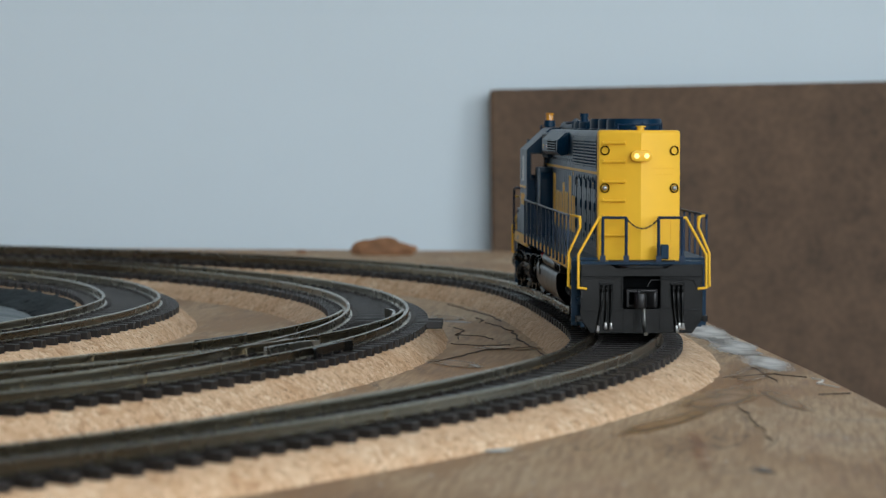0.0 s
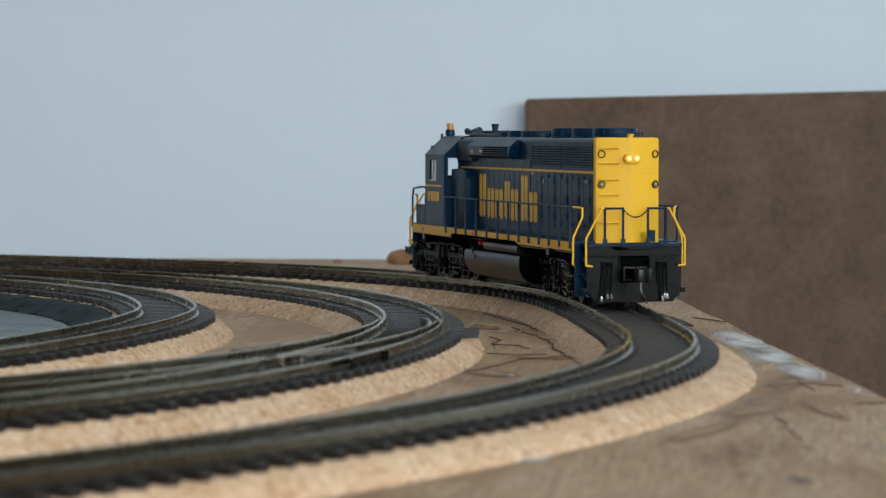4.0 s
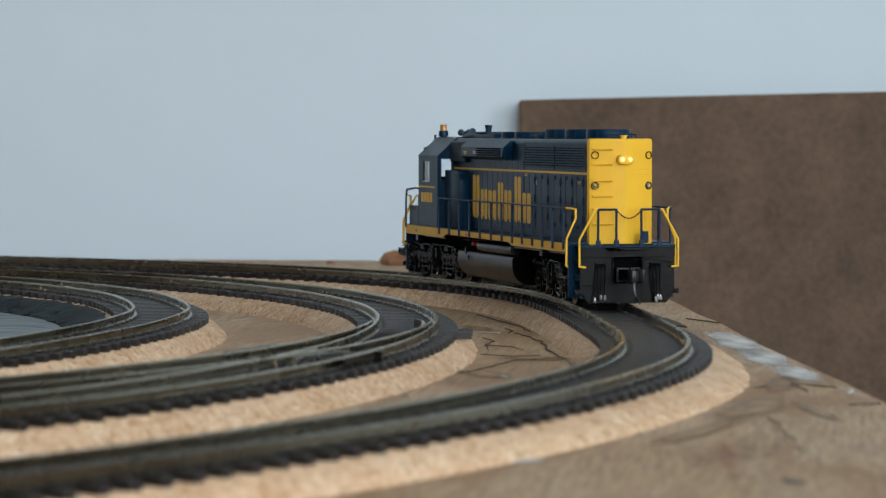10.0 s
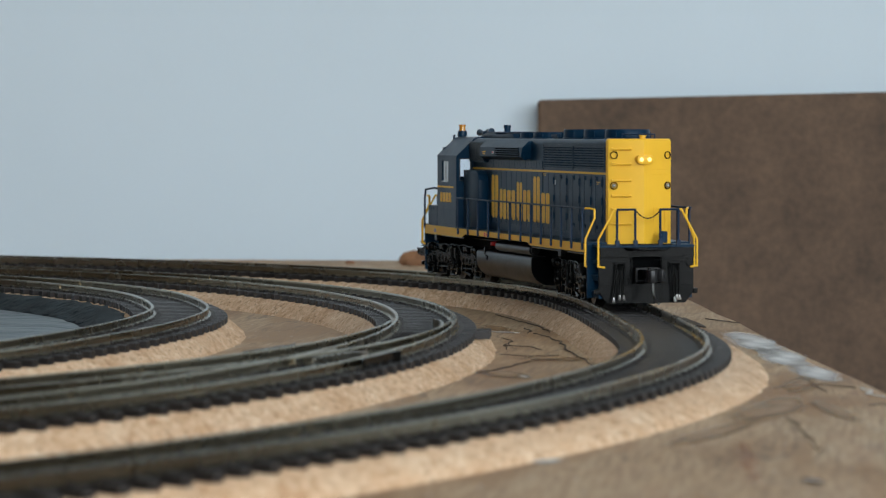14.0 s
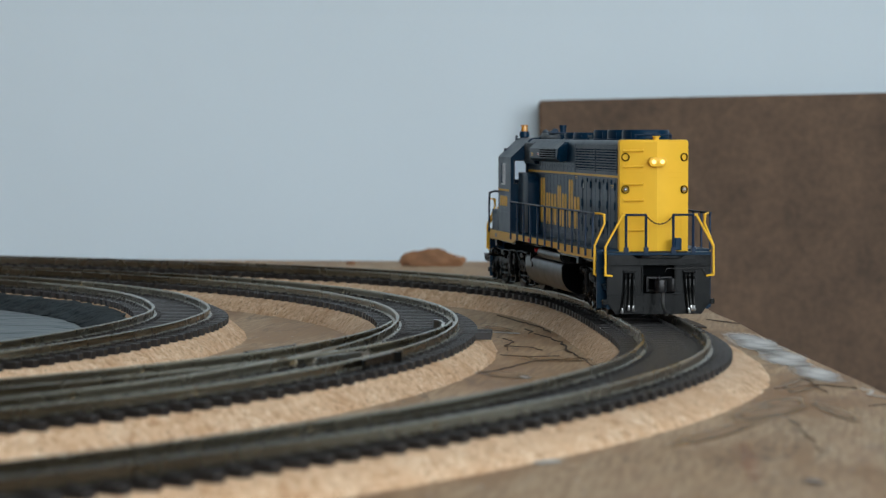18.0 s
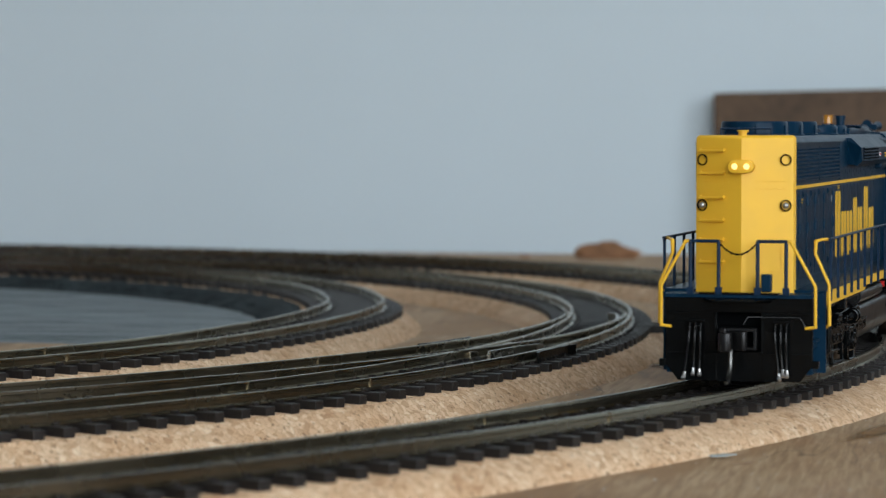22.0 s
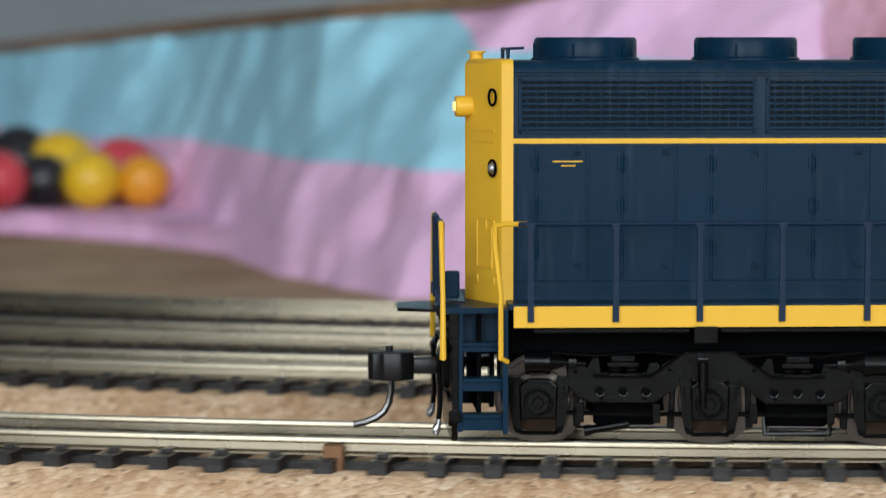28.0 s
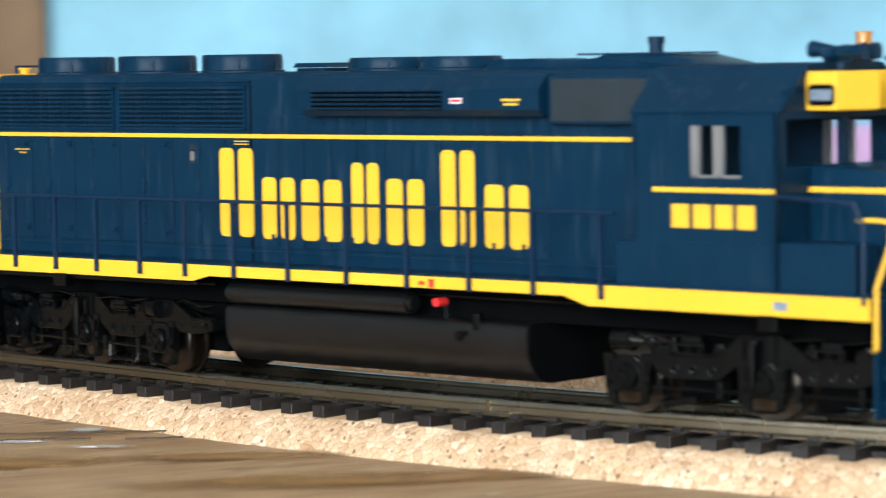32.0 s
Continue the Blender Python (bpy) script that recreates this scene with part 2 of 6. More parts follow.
def dusty(m, scale, colour, most):
    """Pale dust in thin upright streaks and specks over a paint."""
    nodes, links = m.node_tree.nodes, m.node_tree.links
    bsdf = nodes["Principled BSDF"]
    g = nodes.new("ShaderNodeMapping")
    g.inputs["Scale"].default_value = (1, 1, 0.10)
    links.new(nodes.new("ShaderNodeTexCoord").outputs["Object"], g.inputs["Vector"])
    r = nodes.new("ShaderNodeMapRange")
    r.inputs["From Min"].default_value, r.inputs["From Max"].default_value, r.inputs["To Max"].default_value = 0.56, 0.78, most
    links.new(noise_node(nodes, links, g.outputs[0], scale, 6), r.inputs["Value"])
    links.new(mixed(nodes, links, bsdf.inputs["Base Color"].links[0].from_socket, colour, r.outputs[0], "MIX"), bsdf.inputs["Base Color"])


dusty(BLUE, 700, (0.10, 0.14, 0.18), 0.17)
GLASS = glass_material()
LIT = glow_material("lit_headlight", (1.0, 0.60, 0.20), 1.7)


# foam and paper of the unfinished scenery
PINK = material("pink_foam", (0.84, 0.53, 0.77), 0.85, vary=0.12, scale=110, bump=0.8, bump_scale=70, depth=0.004)
PINK_FOAM = material("dull_pink_foam", (0.60, 0.37, 0.55), 0.85, vary=0.14, scale=60, bump=0.5, bump_scale=70, depth=0.003)
PINK_WARM = material("pink_tissue", (0.88, 0.46, 0.62), 0.85, vary=0.22, scale=150, bump=1.0, bump_scale=90, depth=0.006)
BLUE_SHEET = material("light_blue_sheet", (0.35, 0.69, 0.83), 0.85, vary=0.13, scale=100, bump=0.8, bump_scale=60, depth=0.004)
# per_object tone steps imitate the uneven light on the separate boards
BLUE_FOAM = material("light_blue_foam", (0.235, 0.475, 0.595), 0.85, vary=0.26, scale=22, bump=0.8, bump_scale=60, depth=0.004, per_object=0.10)
CORK_OLD = material("old_brown_cork", (0.46, 0.28, 0.17), 0.9, vary=0.3, scale=300, bump=0.6, bump_scale=700, second=(0.30, 0.16, 0.09))
MOSS_BROWN = material("dried_brown_moss", (0.050, 0.034, 0.028), 0.95, vary=0.5, scale=150, bump=0.9, bump_scale=400, second=(0.030, 0.040, 0.020))
SOIL = material("brown_glue_stain", (0.20, 0.125, 0.07), 0.85, vary=0.4, scale=160, bump=0.6, bump_scale=200)
PLASTER = material("rusty_plaster", (0.15, 0.088, 0.055), 0.9, vary=0.5, scale=160, bump=1.0, bump_scale=260, depth=0.003)
LEDGE = material("raw_wood_strip", (0.23, 0.145, 0.085), 0.8, vary=0.25, scale=40, bump=0.3, bump_scale=200, stretch=(1, 5, 1))
POND = material("slate_painted_plaster", (0.125, 0.160, 0.170), 0.4, vary=0.0, scale=75, bump=1.0, bump_scale=55, depth=0.010, second=(0.012, 0.020, 0.024), stretch=(1.0, 0.45, 1), gloss=0.45)
BANK = material("dark_slate_rubble", (0.040, 0.055, 0.060), 0.8, vary=0.0, scale=220, bump=1.0, bump_scale=300, depth=0.003, second=(0.008, 0.012, 0.014), gloss=0.2)
RUST = material("red_brown_slab", (0.085, 0.032, 0.022), 0.8, vary=0.3, scale=60, bump=0.5, bump_scale=200)
CHIP = material("brown_wood_chip", (0.26, 0.13, 0.065), 0.9, vary=0.4, scale=110, bump=0.9, bump_scale=300)
STONE = material("grey_stone", (0.17, 0.155, 0.135), 0.9, vary=0.4, scale=60, bump=0.8, bump_scale=200)
MOSS = material("dull_green_moss", (0.060, 0.085, 0.042), 0.95, vary=0.5, scale=120, bump=0.9, bump_scale=400)
GLUE = material("dried_white_glue", (0.60, 0.58, 0.54), 0.45, vary=0.3, scale=120, bump=0.4, bump_scale=400)
RED_CHALK = material("red_chalk", (0.46, 0.17, 0.10), 0.8, vary=0.2, scale=160)
DARK_DAB = material("dark_paint_spot", (0.10, 0.105, 0.12), 0.6, vary=0.3, scale=160)
PAINT_DAB = material("grey_blue_paint_dab", (0.36, 0.42, 0.44), 0.5, vary=0.25, scale=200)
BALL_YELLOW = material("yellow_ball_plastic", (0.80, 0.50, 0.02), 0.3, vary=0.05)
BALL_RED = material("red_ball_plastic", (0.62, 0.06, 0.08), 0.3, vary=0.05)
BALL_BLACK = material("black_ball_plastic", (0.012, 0.012, 0.016), 0.3, vary=0.1)
BALL_ORANGE = material("orange_ball_plastic", (0.80, 0.34, 0.02), 0.3, vary=0.05)


def cloth_material():
    """Off-white cloth; brown glue has soaked in along its upper edge and in blotches."""
    m = material("soiled_white_cloth", (0.90, 0.86, 0.78), 0.9, scale=130, bump=1.0, bump_scale=90, depth=0.005, second=(0.77, 0.70, 0.60))
    nodes, links = m.node_tree.nodes, m.node_tree.links
    bsdf = nodes["Principled BSDF"]
    paint = bsdf.inputs["Base Color"].links[0].from_socket
    coord, soak, height, add = nodes.new("ShaderNodeTexCoord"), nodes.new("ShaderNodeTexNoise"), nodes.new("ShaderNodeMapRange"), nodes.new("ShaderNodeMath")
    split = nodes.new("ShaderNodeSeparateXYZ")
    soak.inputs["Scale"].default_value, soak.inputs["Detail"].default_value = 95, 5
    height.inputs["From Min"].default_value, height.inputs["From Max"].default_value = 0.015, 0.090
    height.inputs["To Min"].default_value, height.inputs["To Max"].default_value = -0.10, 0.13
    links.new(coord.outputs["Object"], soak.inputs["Vector"])
    links.new(coord.outputs["Object"], split.inputs[0])
    links.new(split.outputs["Z"], height.inputs["Value"])
    links.new(soak.outputs["Fac"], add.inputs[0])
    links.new(height.outputs[0], add.inputs[1])
    tint = ramp_node(nodes, [(0.54, (1, 1, 1)), (0.64, (0.80, 0.70, 0.56)), (0.71, (0.36, 0.24, 0.15)), (0.85, (0.16, 0.10, 0.06))])
    links.new(add.outputs[0], tint.inputs["Fac"])
    mul = nodes.new("ShaderNodeMix")
    mul.data_type, mul.blend_type = "RGBA", "MULTIPLY"
    mul.inputs["Factor"].default_value = 1.0
    links.new(paint, mul.inputs["A"])
    links.new(tint.outputs["Color"], mul.inputs["B"])
    out = mul.outputs["Result"]
    # a row of brown glue blots near the top
    warp = nodes.new("ShaderNodeVectorMath")
    warp.operation = "MULTIPLY_ADD"
    warp.inputs[1].default_value = (0.007, 0.007, 0.007)
    links.new(soak.outputs["Color"], warp.inputs[0])
    links.new(coord.outputs["Object"], warp.inputs[2])
    for spot, size in (((0.6850, 0.4500, 0.0780), 0.0075), ((0.6900, 0.4410, 0.0772), 0.0085), ((0.6940, 0.4360, 0.0720), 0.0068), ((0.6730, 0.4660, 0.0230), 0.0040)):
        away, blot = nodes.new("ShaderNodeVectorMath"), nodes.new("ShaderNodeMapRange")
        away.operation = "DISTANCE"
        away.inputs[1].default_value = [c + 0.0035 for c in spot]
        blot.inputs["From Min"].default_value, blot.inputs["From Max"].default_value, blot.inputs["To Max"].default_value = size, size * 0.35, 0.8
        links.new(warp.outputs[0], away.inputs[0])
        links.new(away.outputs["Value"], blot.inputs["Value"])
        out = mixed(nodes, links, out, (0.20, 0.13, 0.08), blot.outputs[0], "MIX")
    links.new(out, bsdf.inputs["Base Color"])
    return m


CLOTH = cloth_material()


def wispy(m, scale, lo, hi, most):
    """Let a thin smear thin out towards its rim and break up over the wood."""
    nodes, links = m.node_tree.nodes, m.node_tree.links
    coord, patch = nodes.new("ShaderNodeTexCoord"), nodes.new("ShaderNodeTexNoise")
    patch.inputs["Scale"].default_value, patch.inputs["Detail"].default_value = scale, 4
    cover = nodes.new("ShaderNodeMapRange")
    cover.inputs["From Min"].default_value, cover.inputs["From Max"].default_value = lo, hi
    cover.inputs["To Max"].default_value = most
    links.new(coord.outputs["Object"], patch.inputs["Vector"])
    links.new(patch.outputs["Fac"], cover.inputs["Value"])
    centre, far, rim, both = nodes.new("ShaderNodeVectorMath"), nodes.new("ShaderNodeVectorMath"), nodes.new("ShaderNodeMapRange"), nodes.new("ShaderNodeMath")
    centre.operation, far.operation, both.operation = "MULTIPLY_ADD", "LENGTH", "MULTIPLY"
    centre.inputs[1].default_value, centre.inputs[2].default_value = (2, 2, 0), (-1, -1, 0)
    rim.interpolation_type = "SMOOTHSTEP"
    rim.inputs["From Min"].default_value, rim.inputs["From Max"].default_value = 0.98, 0.25
    links.new(coord.outputs["Generated"], centre.inputs[0])
    links.new(centre.outputs[0], far.inputs[0])
    links.new(far.outputs["Value"], rim.inputs["Value"])
    links.new(rim.outputs[0], both.inputs[0])
    links.new(cover.outputs[0], both.inputs[1])
    links.new(both.outputs[0], nodes["Principled BSDF"].inputs["Alpha"])
    return m


SMEAR_GLUE = wispy(material("thin_white_glue", (0.74, 0.72, 0.69), 0.45, vary=0.2, scale=120, bump=0.3, bump_scale=400), 45, 0.28, 0.52, 0.92)
STAIN = wispy(STAIN, 40, 0.25, 0.55, 0.85)
RED_CHALK, DARK_DAB = wispy(RED_CHALK, 70, 0.40, 0.65, 0.32), wispy(DARK_DAB, 70, 0.3, 0.6, 0.7)
ROCK = material("pale_grey_rock", (0.22, 0.205, 0.18), 0.9, vary=0.35, scale=90, bump=0.8, bump_scale=200)



# ---- mesh helpers (millimetres inside a thing, scaled when linked) ----
def part(name, bm, mat, parent=None, label="", unit=0.001, smooth=False):
    if unit != 1:
        bmesh.ops.scale(bm, vec=(unit, unit, unit), verts=bm.verts)
    bmesh.ops.recalc_face_normals(bm, faces=bm.faces)
    me = bpy.data.meshes.new(name)
    bm.to_mesh(me)
    bm.free()
    me.materials.append(mat)
    if smooth:
        for poly in me.polygons:
            poly.use_smooth = True
        me.set_sharp_from_angle(angle=radians(38))
    ob = new(name, me)
    ob.parent = parent
    if label:
        ob["label"] = label
    return ob


def thing(name, label, category, group="", kind=""):
    ob = new(name)
    ob.empty_display_size = 0.01
    return tagged(ob, label, category, group, kind)


def box(bm, x0, x1, y0, y1, z0, z1, bevel=0.0):
    vs = [bm.verts.new((x, y, z)) for x in (x0, x1) for y in (y0, y1) for z in (z0, z1)]
    faces = [bm.faces.new([vs[i] for i in q]) for q in ((0, 1, 3, 2), (4, 6, 7, 5), (0, 4, 5, 1), (2, 3, 7, 6), (0, 2, 6, 4), (1, 5, 7, 3))]
    if bevel:
        edges = list({e for fc in faces for e in fc.edges})
        bmesh.ops.bevel(bm, geom=edges, offset=bevel, segments=2, affect="EDGES", profile=0.5)
    return bm


def prism(bm, pts, axis, a, b, bevel=0.0):
    """Extrude a 2D outline along an axis: pts are (x, z) for 'y', (y, z) for 'x', (x, y) for 'z'."""
    def at(p, d):
        return {"y": (p[0], d, p[1]), "x": (d, p[0], p[1]), "z": (p[0], p[1], d)}[axis]
    lo = [bm.verts.new(at(p, a)) for p in pts]
    hi = [bm.verts.new(at(p, b)) for p in pts]
    faces = [bm.faces.new(lo), bm.faces.new(hi[::-1])]
    n = len(pts)
    for i in range(n):
        faces.append(bm.faces.new((lo[i], hi[i], hi[(i + 1) % n], lo[(i + 1) % n])))
    if bevel:
        edges = list({e for fc in faces for e in fc.edges})
        bmesh.ops.bevel(bm, geom=edges, offset=bevel, segments=2, affect="EDGES", profile=0.5)
    return bm


def rod(bm, p, q, r, n=10, r2=None):
    p, q = Vector(p), Vector(q)
    d = q - p
    m = Matrix.Translation((p + q) / 2) @ d.to_track_quat("Z", "Y").to_matrix().to_4x4()
    bmesh.ops.create_cone(bm, cap_ends=True, segments=n, radius1=r, radius2=r if r2 is None else r2, depth=d.length, matrix=m)
    return bm


def wire(bm, pts, r, n=8):
    """A bent round wire through the points, with mitred corners."""
    pts = [Vector(p) for p in pts]
    rings, up = [], None
    for i, p in enumerate(pts):
        a = (pts[i] - pts[i - 1]).normalized() if i else (pts[1] - pts[0]).normalized()
        b = (pts[i + 1] - pts[i]).normalized() if i + 1 < len(pts) else a
        t = (a + b).normalized()
        if up is None:
            up = t.orthogonal().normalized()
        up = (up - t * up.dot(t)).normalized()
        side = t.cross(up)
        k = 1 / max(0.5, t.dot(b))
        rings.append([bm.verts.new(p + (up * math.cos(2 * math.pi * j / n) + side * math.sin(2 * math.pi * j / n)) * r * (k if 0 < i < len(pts) - 1 else 1)) for j in range(n)])
    for u, v in zip(rings, rings[1:]):
        for j in range(n):
            bm.faces.new((u[j], u[(j + 1) % n], v[(j + 1) % n], v[j]))
    bm.faces.new(rings[0][::-1])
    bm.faces.new(rings[-1])
    return bm


def new_bm():
    return bmesh.new()


# ---- plan of the tracks: radius by angle about (CX, CY), in degrees and millimetres ----
PLAN = {
    "outer": [(-165, 611), (-157, 610), (-145, 609.6), (-130, 610.4), (-118, 610.9), (-112, 611.4), (-109, 612.5), (-102, 613.4), (-96, 614.3), (-92, 613.8),
              (-89, 612.3), (-86.3, 610.1), (-83.8, 607.9), (-80.6, 606.8), (-77, 607.5), (-74.6, 609.2), (-72.5, 610.9), (-70, 613.7),
              (-68, 615.9), (-65.4, 618.5), (-62, 619.9), (-58, 618.5), (-54, 615.9), (-50, 611.9), (-43, 600), (-35, 586), (-21, 563), (-10, 537), (5, 515), (30, 500)],
    "middle": [(-165, 518), (-150, 518), (-137, 519.5), (-126, 518), (-120, 521), (-113, 527), (-107, 531), (-100, 534), (-90, 538), (-80, 541), (-72, 542),
               (-63, 539), (-53, 530), (-43, 515), (-35, 504), (-20, 484), (0, 450), (30, 430)],
    "branch": [(-165, 467), (-150, 465), (-137, 470), (-124, 467), (-118, 478), (-112, 490), (-105, 504), (-99, 516), (-93, 527), (-87, 535), (-82, 539.5)],
    "inner": [(-165, 411), (-150, 409), (-137, 412), (-125, 410), (-118, 412), (-112, 419), (-105, 429), (-97, 441), (-90, 448), (-84, 456), (-75, 467), (-62, 472),
              (-52, 467), (-40, 452), (-25, 428), (0, 396), (30, 380)]}
START = -165.0


def radius(plan, deg):
    xs, ys = zip(*PLAN[plan])
    return float(np.mean([np.interp(deg + w, xs, ys) for w in np.linspace(-2.5, 2.5, 11)])) / 1000


def track_point(plan, deg):
    """A point of a track's centre line; before START the track runs on straight."""
    if deg < START:
        a, r = radians(START), radius(plan, START)
        run = r * math.tan(radians(START - deg))
        return Vector((CX + r * math.cos(a) + run * math.sin(a), CY + r * math.sin(a) - run * math.cos(a)))
    a, r = radians(deg), radius(plan, deg)
    return Vector((CX + r * math.cos(a), CY + r * math.sin(a)))


def track_line(plan, first, last, step):
    """Points and unit tangents along a track at an even spacing in metres."""
    dense = [track_point(plan, first + (last - first) * i / 3000) for i in range(3001)]
    out, want, run = [], 0.0, 0.0
    for a, b in zip(dense, dense[1:]):
        d = (b - a).length
        while want <= run + d:
            out.append((a.lerp(b, (want - run) / d), (b - a) / d))
            want += step
        run += d
    return out


def sweep(name, line, profile, z0, mat, parent, label="", jitter=0.0, closed=True, smooth=False, spread=0.0):
    """Sweep a profile of (offset to the outside, height) in metres along a line; spread: how far the shoulder broadens round the far bend."""
    verts, faces, k = [], [], len(profile)
    for p, t in line:
        n = Vector((t.y, -t.x))
        wide = spread * min(1.0, max(0.0, (p.x - 0.50) / 0.25)) if spread else 0.0
        for u, v in profile:
            if u > 0.0145:
                u += wide * min(1.0, (u - 0.0145) / 0.0045)
            j = jitter * noise.noise((p.x * 170 + u * 900, p.y * 170, v * 700)) if jitter else 0
            verts.append((p.x + n.x * (u + j), p.y + n.y * (u + j), z0 + v + j * 0.25))
    for i in range(len(line) - 1):
        for j in range(k if closed else k - 1):
            faces.append((i * k + j, (i + 1) * k + j, (i + 1) * k + (j + 1) % k, i * k + (j + 1) % k))
    if closed:
        faces += [tuple(range(k))[::-1], tuple((len(line) - 1) * k + j for j in range(k))]
    me = bpy.data.meshes.new(name)
    me.from_pydata(verts, [], faces)
    me.materials.append(mat)
    if smooth:
        me.shade_smooth()
        me.set_sharp_from_angle(angle=radians(50))
    ob = new(name, me)
    ob.parent = parent
    if label:
        ob["label"] = label
    return ob


# ---- room ----
def wall(name, x0, x1, y0, y1, z0, z1, mat, hole=None):
    """A wall slab in metres; hole: (a0, a1, z0, z1) along its longer side."""
    bm = new_bm()
    if hole is None:
        box(bm, x0, x1, y0, y1, z0, z1)
    else:
        a0, a1, h0, h1 = hole
        if x1 - x0 > y1 - y0:
            for q in ((x0, a0, z0, z1), (a1, x1, z0, z1), (a0, a1, z0, h0), (a0, a1, h1, z1)):
                box(bm, q[0], q[1], y0, y1, q[2], q[3])
        else:
            for q in ((y0, a0, z0, z1), (a1, y1, z0, z1), (a0, a1, z0, h0), (a0, a1, h1, z1)):
                box(bm, x0, x1, q[0], q[1], q[2], q[3])
    return tagged(part(name, bm, mat, unit=1), kind="structure")


wall("floor", -2.4, 1.612, -2.3, 3.2, -0.85, -0.80, FLOOR)
wall("ceiling", -2.4, 1.82, -2.3, 3.2, 1.70, 1.75, CEIL)
wall("wall_east", 1.612, 1.82, -2.3, 3.2, -0.80, 1.70, WALL)
# north and south walls are out of view, made dark to shape the light
wall("wall_north", -2.4, 1.612, 2.6, 2.7, -0.80, 1.70, DARK_WALL)
wall("wall_west", -2.3, -2.2, -2.2, 2.6, -0.80, 1.70, WALL, (-1.8, -0.1, 0.10, 1.40))
wall("wall_south", -2.3, 1.612, -2.2, -2.1, -0.80, 1.70, DARK_WALL, (-1.9, -0.3, 0.10, 1.40))


def layout_table():
    """Plywood top; the right-hand edge runs obliquely."""
    t = thing("layout_table", "weathered plywood train table with stained worn top", "table")
    def edge(x):
        return -0.139 + 0.1637 * x
    bm = new_bm()
    outline = [(-0.45, edge(-0.45))]
    for i in range(41):
        x = -0.40 + 1.905 * i / 40
        outline.append((x, edge(x) + 0.0022 * noise.noise((x * 23, 0, 0)) + 0.0012 * noise.noise((x * 90, 3, 0))))
    outline += [(1.505, 1.75), (-0.45, 1.75)]
    prism(bm, outline, "z", -0.018, 0.0)
    part("tabletop", bm, PLY, t, unit=1)
    for x, y in ((-0.35, -0.05), (1.40, 0.22), (1.40, 1.62), (-0.35, 1.62)):
        bm = new_bm()
        box(bm, x - 0.03, x + 0.03, y - 0.03, y + 0.03, -0.80, -0.018, 0.004)
        part("leg", bm, PLY, t, unit=1)
    return t


layout_table()


def leaning_board():
    bm = new_bm()
    box(bm, -0.008, 0.008, -0.85, 0.0, -0.62, 0.0, 0.002)
    ob = part("hardboard_panel", bm, BOARD, unit=1)
    ob.matrix_world = pose(1.60, 0.1515, 0.0818, -1.25, 4, 0)
    return tagged(ob, "brown hardboard panel leaning against the pale wall", "panel")


leaning_board()

# ---- tracks ----
RAIL_PROFILE = [(-0.0011, 0.0), (0.0011, 0.0), (0.0011, 0.0003), (0.00035, 0.0006), (0.0003, 0.0016), (0.00055, 0.0018), (0.00055, 0.0023), (0.00042, 0.00254),
                (-0.00042, 0.00254), (-0.00055, 0.0023), (-0.00055, 0.0018), (-0.0003, 0.0016), (-0.00035, 0.0006), (-0.0011, 0.0003)]
CORK_TOP = RAIL - 0.00254 - 0.0020


def shifted(line, off):
    out = []
    for p, t in line:
        out.append((Vector((p.x + t.y * off, p.y - t.x * off)), t))
    return out


def tie_mesh():
    bm = new_bm()
    box(bm, -15.1, 15.1, -1.4, 1.4, -0.15, 1.95, 0.18)
    for x in (-8.75, 8.75):
        for d in (-1.9, 1.9):
            box(bm, x + d - 0.55, x + d + 0.55, -0.75, 0.75, 1.9, 2.6)
    bmesh.ops.scale(bm, vec=(0.001, 0.001, 0.001), verts=bm.verts)
    bmesh.ops.recalc_face_normals(bm, faces=bm.faces)
    me = bpy.data.meshes.new("tie")
    bm.to_mesh(me)
    bm.free()
    me.materials.append(TIE)
    return me


TIE_MESH = tie_mesh()


def lay_track(plan, label, first, last, pitch=0.00775, cork=True, half=0.0158, ties_from=None):
    t = thing("model_track", label, "track", "tracks of the layout")
    line = track_line(plan, first, last, 0.006)
    for side in (1, -1):
        sweep("rail", shifted(line, side * 0.0088), RAIL_PROFILE, RAIL - 0.00254, STEEL, t, smooth=True)
        sweep("tie_strip", shifted(line, side * 0.0088), [(-0.0014, 0), (0.0014, 0), (0.0014, 0.0010), (-0.0014, 0.0010)], CORK_TOP, TIE, t)
    ties = track_line(plan, ties_from or first, last, pitch)[:300]
    for p, d in ties:
        ob = new("tie", TIE_MESH)
        ob.parent = t
        a = math.atan2(d.y, d.x) - math.pi / 2 + random.uniform(-0.02, 0.02)
        ob.matrix_basis = Matrix.Translation((p.x, p.y, CORK_TOP)) @ Matrix.Rotation(a, 4, "Z")
    if cork:
        bed = thing("cork_roadbed", "tan granular cork strip with sloping shoulders under the rails", "roadbed", "cork beds under the tracks")
        fine = track_line(plan, first, last, 0.0024)
        spread = 0.0040 if plan == "outer" else 0.0
        h = CORK_TOP
        shoulder = [(half + 0.0052, -0.0002), (half + 0.0040, h * 0.28), (half + 0.0022, h * 0.62), (half, h - 0.0004), (half - 0.0008, h)]
        for e in (1, -1):
            prof = [(e * u, v) for u, v in shoulder] + [(e * half * 0.5, h), (0.0, h), (0.0, -0.0002)]
            sweep("cork_strip", fine, prof if e > 0 else prof[::-1], 0.0, CORK, bed, jitter=0.0008, smooth=True, spread=spread if e > 0 else 0.0)
    return t


